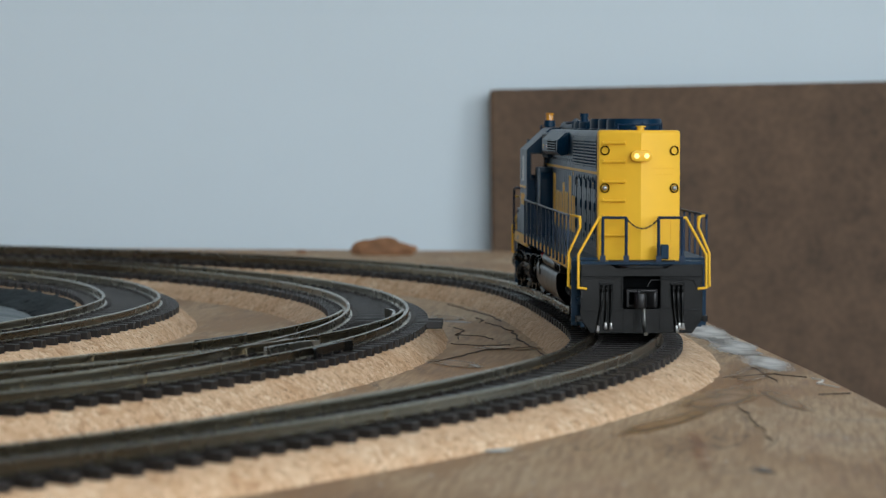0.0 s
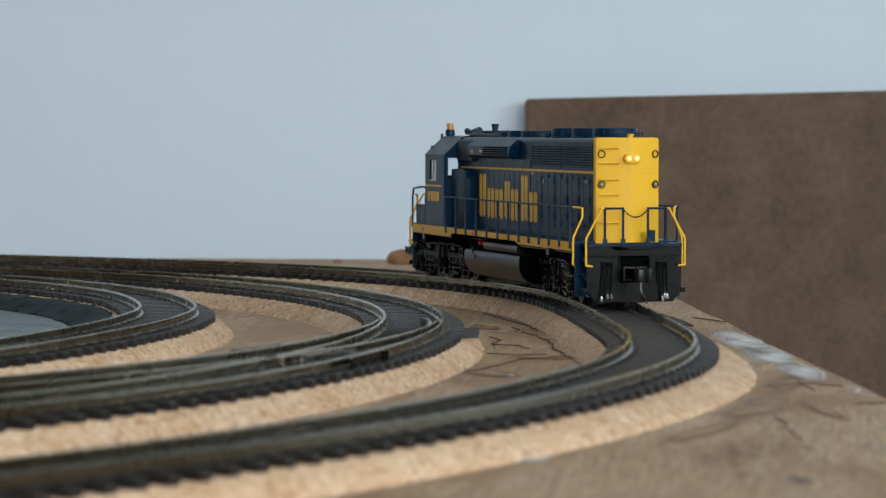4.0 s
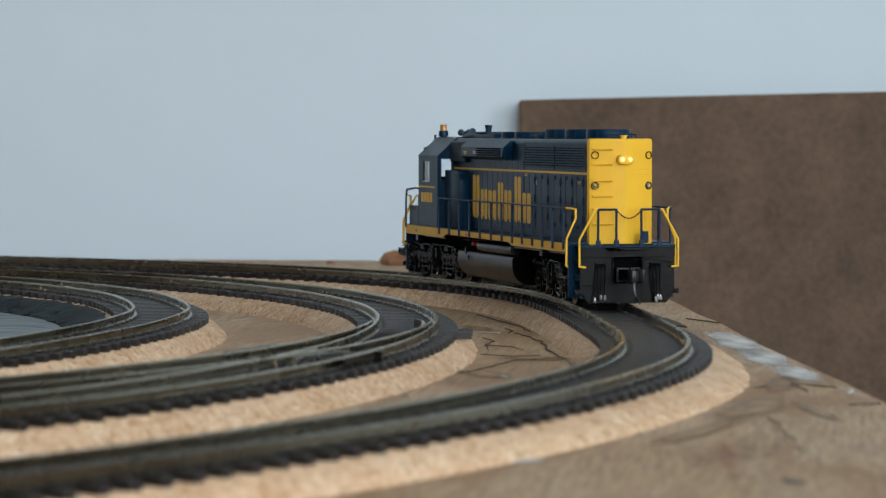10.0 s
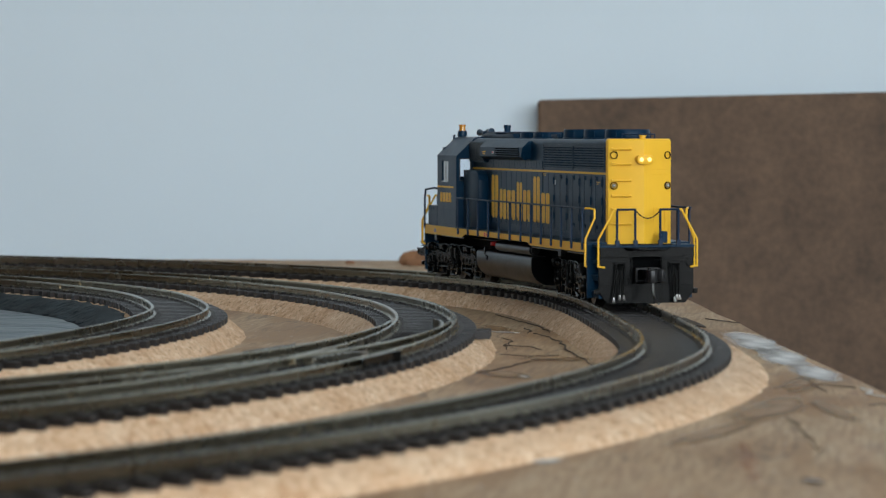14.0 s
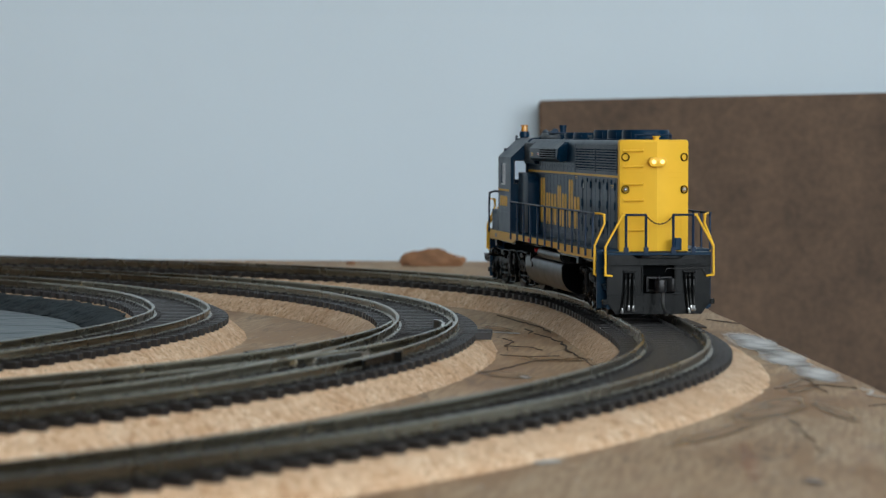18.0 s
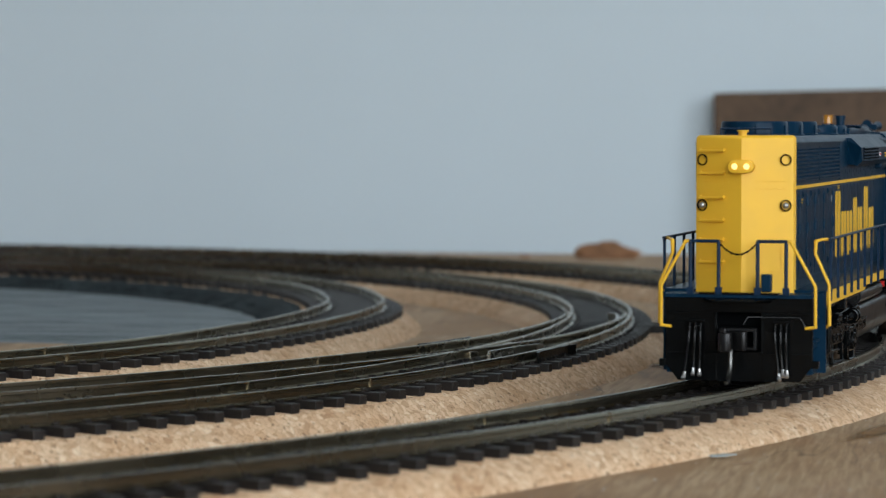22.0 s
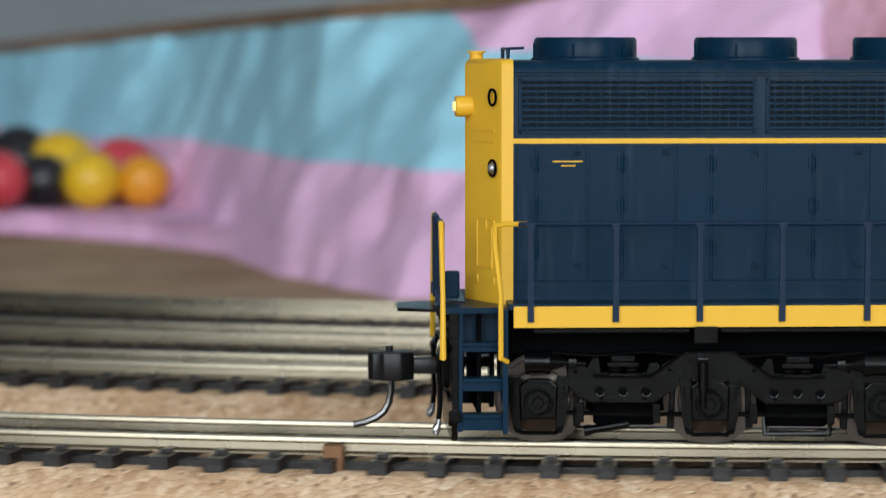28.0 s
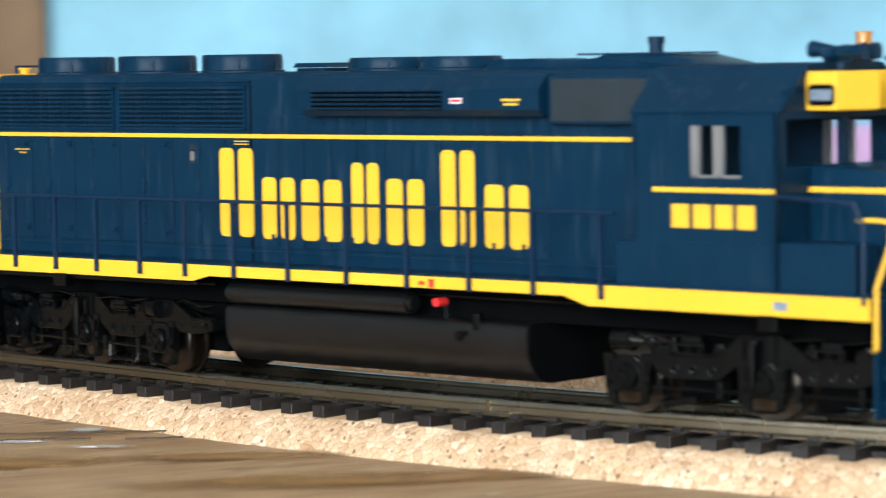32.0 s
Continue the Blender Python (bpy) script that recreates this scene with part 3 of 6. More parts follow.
TRACKS = [lay_track("outer", "outer curved model track with dark ties on cork", -196, 30),
          lay_track("middle", "middle curved model track with a turnout on cork", -200, 30),
          lay_track("branch", "branch model track leaving the turnout on cork", -203, -82, ties_from=-203),
          lay_track("inner", "inner curved model track around the painted pond", -206, 30)]


# ---- locomotive: x forward from the rear of the long hood, y to its left, z above the rails, millimetres ----
LOCO = thing("model_locomotive", "blue and yellow scale model diesel locomotive running long hood first", "model locomotive")


def lp(name, bm, mat, label="", parent=None, smooth=False):
    return part(name, bm, mat, parent or LOCO, label, smooth=smooth)


def arc_points(cx, cz, r, a0, a1, n):
    return [(cx + r * math.cos(radians(a0 + (a1 - a0) * i / n)), cz + r * math.sin(radians(a0 + (a1 - a0) * i / n))) for i in range(n + 1)]


def rounded(bm, x0, x1, z0, z1, r, y0, y1):
    pts = arc_points(x1 - r, z1 - r, r, 0, 90, 5) + arc_points(x0 + r, z1 - r, r, 90, 180, 5) + arc_points(x0 + r, z0 + r, r, 180, 270, 5) + arc_points(x1 - r, z0 + r, r, 270, 360, 5)
    return prism(bm, pts, "y", y0, y1)


def hood_section(w, z0, z1, ch):
    return [(-w, z0), (w, z0), (w, z1 - ch)] + arc_points(w - ch, z1 - ch, ch, 15, 75, 3) + [(w - ch, z1), (-w + ch, z1)] + arc_points(-w + ch, z1 - ch, ch, 105, 165, 3) + [(-w, z1 - ch)]


def hood_and_cab():
    bm = new_bm()
    prism(bm, hood_section(10.75, 20.2, 53.4, 1.9), "x", 0.4, 161)
    hood = lp("long_hood", bm, BLUE, "deep blue long hood body", smooth=True)
    bm = new_bm()
    plan = [(0.6, 10.9), (-1.0, 10.6), (-1.5, 9.9), (-5.5, 0.0), (-1.5, -9.9), (-1.0, -10.6), (0.6, -10.9)]
    prism(bm, plan, "z", 19.5, 53.6)
    top = [e for e in bm.edges if all(v.co.z > 53 for v in e.verts) and not all(v.co.x > 0.5 for v in e.verts)]
    bmesh.ops.bevel(bm, geom=top, offset=0.9, segments=3, affect="EDGES", profile=0.5)
    end = lp("hood_end", bm, YELLOW, "yellow V-shaped hood end", smooth=True)
    for s in (1, -1):
        bm = new_bm()
        box(bm, 0.5, 160.4, s * 10.7, s * 10.98, 41.95, 42.65)
        lp("hood_stripe", bm, YELLOW, "thin yellow stripe")
        lp("seam", box(new_bm(), 69.8, 70.2, s * 10.6, s * 10.82, 20.2, 52.0), DARK)
    # roof sheet joint above the radiator section
    bm = new_bm()
    for z in (51.3, 51.75):
        for s in (1, -1):
            box(bm, 0.6, 70, s * 10.6, s * 11.15, z, z + 0.2)
    lp("roof_seam", bm, BLUE)
    return hood, end


HOOD, END = hood_and_cab()


def hood_doors():
    for s in (1, -1):
        cuts = [0.9, 3.8, 10.9, 15.7, 23.1, 28.1, 35.6, 42.3, 50.0, 56.8, 63.6, 69.6, 70.5, 76.8, 83.2, 89.6, 96, 102.4, 108.8, 115.2, 121.6, 128, 134.4, 138.6]
        for i, (a, b) in enumerate(zip(cuts, cuts[1:])):
            if b - a < 1.5:
                continue
            bm = new_bm()
            box(bm, a + 0.15, b - 0.15, s * 10.7, s * 11.0, 22.9, 41.6, 0.09)
            door = lp("hood_door", bm, BLUE)
            if a in (3.8, 15.7, 28.1, 42.3, 56.8):
                for z in (39.2, 33.3, 27.4):
                    bm = new_bm()
                    for d in (-0.42, 0.42):
                        box(bm, a + d - 0.3, a + d + 0.3, s * 10.9, s * 11.2, z - 0.8, z + 0.8, 0.08)
                    rod(bm, (a, s * 11.18, z - 1.15), (a, s * 11.18, z + 1.15), 0.27, 8)
                    lp("hinge", bm, BLUE, parent=door)
                if a < 50:
                    for z in (40.6, 24.9):
                        bm = new_bm()
                        for q in ((b - 2.0, b - 1.8, z - 0.7, z + 0.7), (b - 1.0, b - 0.8, z - 0.7, z + 0.7), (b - 1.8, b - 1.0, z + 0.5, z + 0.7), (b - 1.8, b - 1.0, z - 0.7, z - 0.5)):
                            box(bm, q[0], q[1], s * 10.9, s * 11.2, q[2], q[3])
                        rod(bm, (b - 1.7, s * 11.1, z + 0.1), (b - 1.1, s * 11.28, z - 0.1), 0.18, 6)
                        lp("latch", bm, BLUE, parent=door)
            elif a > 70:
                bm = new_bm()
                box(bm, b - 1.7, b - 0.9, s * 10.9, s * 11.17, 24.3, 25.3, 0.06)
                lp("latch", bm, BLUE, parent=door)
        for a in (3.8, 15.7, 28.1, 42.3, 56.8):
            lp("hinge_strap", box(new_bm(), a - 0.2, a + 0.2, s * 10.85, s * 11.13, 24.0, 41.0, 0.06), BLUE)
        bm = new_bm()
        box(bm, 0.8, 160, s * 10.7, s * 10.95, 21.9, 22.3)
        lp("door_sill", bm, BLUE)
        for k in range(10):
            a = 71 + k * 6.8
            bm = new_bm()
            box(bm, a + 0.12, a + 6.6, s * 10.7, s * 10.9, 43.0, 45.8, 0.05)
            box(bm, a + 3.0, a + 3.7, s * 10.85, s * 11.02, 44.2, 45.1)
            lp("upper_panel", bm, BLUE)
        bm = new_bm()
        rod(bm, (0, 0, -0.85), (0, s * 0.25, -0.85), 0.85, 14)
        rod(bm, (0, 0, 0.85), (0, s * 0.25, 0.85), 0.85, 14)
        box(bm, -0.85, 0.85, 0, s * 0.25, -0.85, 0.85)
        sight = lp("sight_glass", bm, MESHGREY, "grey oval sight glass")
        sight.location = (0.0552, s * 0.0108, 0.03905)
        lp("lens", rounded(new_bm(), -0.5, 0.5, -1.2, 0.5, 0.4, s * 0.2, s * 0.34), SILVER, parent=sight, smooth=True)
    # the lens is focused on the sight glass in the side of the passing hood
    cam.data.dof.use_dof, cam.data.dof.aperture_fstop, cam.data.dof.focus_object = True, 35.0, sight


hood_doors()


def radiators():
    for s in (1, -1):
        for a, b in ((1.3, 34.3), (35.6, 69.0)):
            # backing sheet: shade behind the slats given as colour
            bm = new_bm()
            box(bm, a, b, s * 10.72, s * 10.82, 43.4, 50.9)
            g = lp("radiator_grille", bm, GRILLE, "slatted radiator grille on a backing coloured as shade")
            bm = new_bm()
            for q in ((a, b, 43.3, 43.75), (a, b, 50.55, 51.0), (a, a + 0.5, 43.3, 51), (b - 0.5, b, 43.3, 51)):
                box(bm, q[0], q[1], s * 10.7, s * 11.1, q[2], q[3])
            lp("grille_frame", bm, BLUE, parent=g)
            for k in range(8):
                z = 43.9 + k * 0.84
                bm = new_bm()
                prism(bm, [(s * 10.75, z), (s * 11.1, z + 0.02), (s * 11.1, z + 0.36), (s * 10.75, z + 0.5)], "x", a + 0.4, b - 0.4)
                lp("slat", bm, BLUE, parent=g)
            bm = new_bm()
            n = int((b - a) / 1.25)
            for k in range(1, n):
                x = a + (b - a) * k / n
                box(bm, x - 0.08, x + 0.08, s * 10.8, s * 11.07, 43.5, 50.8)
            lp("grille_mesh", bm, BLUE, parent=g)


radiators()


def fan(x, r, z0, z1, name="radiator_fan"):
    bm = new_bm()
    n = 36
    prof = [(r + 0.35, z0 - 0.4), (r + 0.35, z0 + 0.25), (r, z0 + 0.5), (r, z1 - 0.5), (r - 0.3, z1), (r - 1.0, z1), (r - 1.0, z1 - 1.4)]
    rings = [[bm.verts.new((x + q * math.cos(2 * math.pi * i / n), q * math.sin(2 * math.pi * i / n), z)) for i in range(n)] for q, z in prof]
    for u, v in zip(rings, rings[1:]):
        for i in range(n):
            bm.faces.new((u[i], u[(i + 1) % n], v[(i + 1) % n], v[i]))
    bm.faces.new(rings[-1])
    f = lp(name, bm, BLUE, smooth=True)
    for k in range(6):
        a = 2 * math.pi * k / 6 + 0.2
        c, s = math.cos(a), math.sin(a)
        lp("bracket", rod(new_bm(), (x + (r + 0.2) * c, (r + 0.2) * s, z0), (x + (r + 0.2) * c, (r + 0.2) * s, z1 - 0.9), 0.17, 6), BLUE, parent=f)
    bm = new_bm()
    rod(bm, (x, 0, z1 - 1.2), (x, 0, z1 - 0.7), 1.6, 12)
    for k in range(8):
        a = 2 * math.pi * k / 8
        wire(bm, [(x, 0, z1 - 0.7), (x + (r - 1) * math.cos(a), (r - 1) * math.sin(a), z1 - 0.7)], 0.3, 5)
    lp("fan_grille", bm, BLUE, parent=f)


for x in (11.5, 34.3, 57.0):
    fan(x, 7.3, 53.4, 56.6)
for x in (93.6, 110.0):
    fan(x, 7.1, 53.4, 55.7, "dynamic_brake_fan")


def roof_details():
    bm = new_bm()
    rod(bm, (-3.9, 0, 53.2), (-3.9, 0, 54.4), 0.95, 14)
    rod(bm, (-3.9, 0, 54.4), (-3.9, 0, 54.7), 1.3, 14)
    lp("sand_filler", bm, YELLOW, smooth=True)
    bm = new_bm()
    wire(bm, [(0.2, 5.5, 53.2), (0.2, 5.5, 55.0), (0.2, -5.5, 55.0), (0.2, -5.5, 53.2)], 0.22)
    wire(bm, [(0.4, 2, 55), (3.0, 2, 55.1)], 0.2)
    lp("roof_grab", bm, BLUE_RAIL)
    bm = new_bm()
    box(bm, 74.8, 82.0, -4, 4, 53.3, 54.0, 0.2)
    prism(bm, [(74.4, 54.1), (82.4, 54.1), (81.6, 54.9), (75.2, 54.9)], "y", -4.5, 4.5)
    lp("roof_hatch", bm, BLUE)
    bm = new_bm()
    prism(bm, [(120.5, 53.2), (168.4, 53.2), (168.4, 53.6), (159.5, 55.4), (146, 55.5), (143.5, 54.6), (134, 54.6), (131.5, 55.1), (122.5, 55.1)], "y", -6.5, 6.5, 0.3)
    lp("exhaust_housing", bm, BLUE, smooth=True)
    bm = new_bm()
    box(bm, 140.5, 159.6, -6.0, 6.0, 55.5, 55.8)
    lp("exhaust_plate", bm, BLUE_RAIL)
    bm = new_bm()
    rod(bm, (151.9, 0, 54), (151.9, 0, 57.6), 1.15, 14)
    rod(bm, (151.9, 0, 57.2), (151.9, 0, 58.3), 1.35, 14)
    lp("exhaust_stack", bm, BLUE, smooth=True)
    bm = new_bm()
    wire(bm, [(189.5, -3.0, 52.8), (189.5, -3.0, 55.2)], 0.7)
    box(bm, 186.6, 192.2, -3.8, -2.2, 53.8, 54.9, 0.25)
    horn = lp("air_horn", bm, BLUE, "blue air horn cluster on roof", smooth=True)
    for y, d, z in ((-4.6, 1, 55.2), (-3.0, -1, 55.6), (-1.4, 1, 55.2)):
        bm = new_bm()
        rod(bm, (189.5, y, z), (189.5 + d * 5.4, y, z + 0.3), 0.55, 12, 1.35)
        rod(bm, (189.5 - d * 2.0, y, z), (189.5, y, z), 0.9, 12)
        lp("trumpet", bm, BLUE, parent=horn, smooth=True)
    bm = new_bm()
    rod(bm, (186.0, 8.0, 52.4), (186.0, 8.0, 54.2), 1.5, 16)
    rod(bm, (186.0, 8.0, 54.2), (186.0, 8.0, 56.2), 1.9, 16, 1.7)
    beacon = lp("beacon", bm, BLUE, "amber roof beacon on blue base", smooth=True)
    bm = new_bm()
    rod(bm, (186.0, 8.0, 56.2), (186.0, 8.0, 58.0), 1.3, 16, 1.2)
    rod(bm, (186.0, 8.0, 58.0), (186.0, 8.0, 58.5), 1.35, 16)
    lp("amber_lens", bm, AMBER, parent=beacon, smooth=True)
    bm = new_bm()
    wire(bm, [(189.0, 10.4, 51.0), (189.3, 10.4, 54.2), (188.2, 10.4, 54.4)], 0.35)
    lp("antenna", bm, BLUE_RAIL)


roof_details()


def blisters():
    for s in (1, -1):
        bm = new_bm()
        prism(bm, [(s * 10.5, 46.4), (s * 12.9, 45.9), (s * 14.2, 47.0), (s * 14.2, 50.3), (s * 11.8, 52.6), (s * 10.0, 52.6)], "x", 86.2, 139.2)
        for v in bm.verts:
            if v.co.x < 90 and v.co.z > 50:
                v.co.x -= 2.0
        cowl = lp("brake_cowl", bm, BLUE, "blue dynamic brake blister")
        # near-black sheet on the cowl paints the shade between the louvres
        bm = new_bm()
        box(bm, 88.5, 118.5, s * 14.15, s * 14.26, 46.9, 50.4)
        lp("vent_shade", bm, DARK, parent=cowl)
        for k in range(5):
            z = 47.0 + k * 0.75
            bm = new_bm()
            prism(bm, [(s * 14.2, z), (s * 14.45, z + 0.05), (s * 14.45, z + 0.25), (s * 14.2, z + 0.4)], "x", 88.5, 118.5)
            lp("louvre", bm, BLUE, parent=cowl)
        bm = new_bm()
        box(bm, 120.3, 122.9, s * 14.15, s * 14.3, 48.0, 48.9)
        lp("notice_plate", bm, WHITE, "small red and white notice", parent=cowl)
        bm = new_bm()
        box(bm, 120.5, 122.7, s * 14.25, s * 14.34, 48.25, 48.7)
        part("red_bar", bm, RED, cowl)
        bm = new_bm()
        for z, a, b in ((48.4, 131.5, 135.5), (47.7, 132, 135)):
            box(bm, a, b, s * 14.15, s * 14.3, z, z + 0.35)
        lp("writing_bar", bm, YELLOW, parent=cowl)
        bm = new_bm()
        box(bm, 139.6, 160.3, s * 10.5, s * 12.4, 44.6, 52.4, 0.35)
        airbox = lp("air_filter_box", bm, BLUE, "blue air intake box with grey mesh")
        bm = new_bm()
        box(bm, 140.4, 159.6, s * 12.3, s * 12.5, 45.2, 51.8)
        lp("filter_mesh", bm, MESHGREY, parent=airbox)
        # battery and equipment lockers beside the cab
        bm = new_bm()
        if s > 0:
            prism(bm, [(139.5, 20.2), (160, 20.2), (160, 41.6), (143.5, 41.6), (140.4, 40.2), (139.5, 38)], "y", 10.6, 14.6, 0.3)
            lp("equipment_locker", bm, BLUE, "tall rounded equipment locker", smooth=True)
        else:
            box(bm, 157, 161, -17.2, -10.7, 20.2, 27.0, 0.3)
            lp("equipment_locker", bm, BLUE)


blisters()


def cab():
    bm = prism(new_bm(), [(-11.4, 20.2), (11.4, 20.2), (11.4, 52.0), (9.0, 53.6), (-9.0, 53.6), (-11.4, 52.0)], "x", 160.6, 161.4)
    for s in (1, -1):
        for q in ((11.4, 17.3, 20.2, 37.4), (16.2, 17.3, 37.4, 46.6), (11.4, 16.2, 46.0, 46.6)):
            box(bm, 160.6, 161.4, s * q[0], s * q[1], q[2], q[3])
        prism(bm, [(s * 11.4, 46.6), (s * 17.3, 46.6), (s * 11.4, 52.0)], "x", 160.6, 161.4)
    root = lp("cab", bm, BLUE, "blue driver's cab with open view through windows")
    for s in (1, -1):
        bm = new_bm()
        for q in ((11.4, 11.8, 37.4, 46.0), (15.8, 16.2, 37.4, 46.0), (11.8, 15.8, 37.4, 37.8), (11.8, 15.8, 45.6, 46.0)):
            box(bm, 160.4, 161.2, s * q[0], s * q[1], q[2], q[3])
        lp("rear_window_frame", bm, MESHGREY, "grey rear window frame", parent=root)
        bm = new_bm()
        box(bm, 160.8, 160.95, s * 11.7, s * 15.9, 37.6, 45.8)
        lp("rear_pane", bm, GLASS, parent=root).visible_shadow = False
    t = 0.8
    bm = new_bm()   # roof and sloping roof sides
    prism(bm, [(-17.3, 46.4), (-17.3, 46.9), (-10.2, 53.5), (-9, 53.9), (9, 53.9), (10.2, 53.5), (17.3, 46.9), (17.3, 46.4), (9.0, 53.0), (-9.0, 53.0)], "x", 160.2, 188.4)
    lp("cab_roof", bm, BLUE, parent=root)
    for s in (1, -1):
        bm = new_bm()
        y0, y1 = s * 17.3, s * (17.3 - t)
        for q in ((161, 172, 20.2, 46.6), (181.2, 188, 20.2, 46.6), (172, 181.2, 20.2, 36.9), (172, 181.2, 44.7, 46.6)):
            box(bm, q[0], q[1], y0, y1, q[2], q[3])
        lp("cab_side", bm, BLUE, parent=root)
        bm = new_bm()
        for q in ((172, 173.5, 36.9, 44.7), (176.2, 177.9, 36.9, 44.7), (172, 181.2, 36.9, 37.3)):
            box(bm, q[0], q[1], s * 17.4, s * 16.7, q[2], q[3])
        lp("window_frame", bm, SILVER, "silver sliding window frame", parent=root)
        bm = new_bm()
        box(bm, 172.2, 181, s * 16.9, s * 17.0, 37, 44.6)
        lp("window_pane", bm, GLASS, parent=root).visible_shadow = False
        bm = new_bm()
        box(bm, 164.6, 187.4, s * 17.2, s * 17.45, 34.7, 35.4)
        lp("cab_stripe", bm, YELLOW, parent=root)
        for k in range(4):
            bm = new_bm()
            x = 168.2 + k * 4.1
            box(bm, x, x + 3.3, s * 17.25, s * 17.42, 29.3, 32.9, 0.12)
            lp("number_bar", bm, YELLOW, "yellow road number shown as plain bar", parent=root)
        bm = new_bm()
        box(bm, 161, 187, s * 17.2, s * 17.38, 20.6, 27.2, 0.06)
        lp("lower_panel", bm, BLUE, parent=root)
    # front wall with windscreens and number boards, and the nose
    bm = new_bm()
    for q in ((-17.3, -15.2, 20.2, 46.6), (15.2, 17.3, 20.2, 46.6), (-15.2, 15.2, 20.2, 38.6), (-15.2, 15.2, 45.6, 50), (-1.2, 1.2, 38.6, 46)):
        box(bm, 187.2, 188, q[0], q[1], q[2], q[3])
    prism(bm, [(-14.5, 49.5), (14.5, 49.5), (9.5, 53.3), (-9.5, 53.3)], "x", 187.2, 188)
    lp("cab_front", bm, BLUE, parent=root)
    for s in (1, -1):
        bm = new_bm()
        box(bm, 187.5, 187.7, s * 1.2, s * 15.2, 38.6, 45.6)
        lp("windscreen", bm, GLASS, parent=root).visible_shadow = False
        bm = new_bm()
        prism(bm, [(188, s * 10.2), (193.5, s * 10.2), (196.5, s * 3.0), (188, s * 3.0)], "z", 46.8, 52.6, 0.25)
        lp("number_board", bm, YELLOW, "yellow number board with dark panel", parent=root)
        bm = new_bm()
        rounded(bm, 188.5, 193.3, 47.5, 50.7, 0.8, s * 10.15, s * 10.32)
        part("number_panel", bm, DARK, root)
        bm = new_bm()
        for k in range(4):
            box(bm, 189.05 + k * 0.98, 189.75 + k * 0.98, s * 10.25, s * 10.4, 48.3, 49.9)
        part("number_bar", bm, PLATE, root)
    bm = new_bm()
    box(bm, 162, 187, -16, 16, 20.2, 21.0)
    box(bm, 166, 171, 6, 12, 21, 31, 0.5)
    box(bm, 166, 171, -12, -6, 21, 31, 0.5)
    lp("cab_interior", bm, DARK, parent=root)
    bm = new_bm()
    prism(bm, [(188, 20.2), (209.5, 20.2), (209.5, 35.0), (207.5, 37.8), (188, 38.8)], "y", -9.6, 9.6, 0.7)
    nose = lp("short_hood", bm, BLUE, "blue short nose hood", smooth=True)
    for s in (1, -1):
        bm = new_bm()
        box(bm, 188.2, 208, s * 9.5, s * 9.75, 34.7, 35.5)
        lp("nose_stripe", bm, YELLOW, parent=nose)
        bm = new_bm()
        box(bm, 188.1, 201.5, s * 11.5, s * 17.35, 20.2, 27.6, 0.2)
        lp("battery_box", bm, BLUE)
        bm = new_bm()
        for x in (193.0, 196.0):
            box(bm, x, x + 0.5, s * 17.3, s * 17.5, 26, 27)
        lp("battery_latch", bm, BLUE)
        lp("cab_handrail", wire(new_bm(), [(187.6, s * 17.4, 34.2), (189.0, s * 18.2, 34.4), (202.0, s * 18.2, 33.6), (203.6, s * 18.2, 30.4), (203.6, s * 18.2, 19.0)], 0.36), BLUE_RAIL, smooth=True)


cab()


def frame_and_decks():
    bm = new_bm()
    box(bm, -0.4, 204.6, -17.6, 17.6, 19.5, 20.3)
    box(bm, -8.9, -0.4, -15.9, 15.9, 18.9, 19.7)
    box(bm, 204.6, 213.6, -11.8, 11.8, 19.5, 20.3)
    lp("walkway_deck", bm, BLUE)
    for s in (1, -1):
        bm = new_bm()
        prism(bm, [(0.2, 17.1), (62, 17.1), (66, 18.1), (147, 18.1), (152, 16.7), (204.5, 16.7), (204.5, 20.0), (0.2, 20.0)], "y", s * 17.5, s * 17.95)
        lp("side_sill", bm, YELLOW, "yellow side sill stripe")
        bm = new_bm()
        for x0, x1 in ((187.5, 190.0),):
            box(bm, x0, x1, s * 17.9, s * 18.05, 17.6, 18.9)
        lp("builder_plate", bm, PLATE)
        bm = new_bm()
        box(bm, 118.5, 119.6, s * 17.9, s * 18.08, 18.2, 19.6)
        lp("red_mark", bm, RED)
        bm = new_bm()
        box(bm, 116.2, 117.6, s * 17.9, s * 18.05, 18.6, 19.2)
        lp("red_mark", bm, RED)
    # underframe coloured near-black for the shade below the deck
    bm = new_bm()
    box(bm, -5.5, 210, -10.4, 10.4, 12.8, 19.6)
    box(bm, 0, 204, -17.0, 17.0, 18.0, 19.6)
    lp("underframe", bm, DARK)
    for a, b in ((3.0, 24.5), (28.5, 62.0), (150.0, 184.0)):
        for s in (1, -1):
            lp("sill_flange", box(new_bm(), a, b, s * 16.2, s * 17.2, 16.2, 17.0, 0.2), BLACK)
    # coaming under the hood end
    bm = new_bm()
    prism(bm, [(-5.8, 8.5), (-9.2, 8.5), (-9.2, -8.5), (-5.8, -8.5)], "z", 19.6, 20.0)
    lp("end_sill_plate", bm, BLACK)


frame_and_decks()


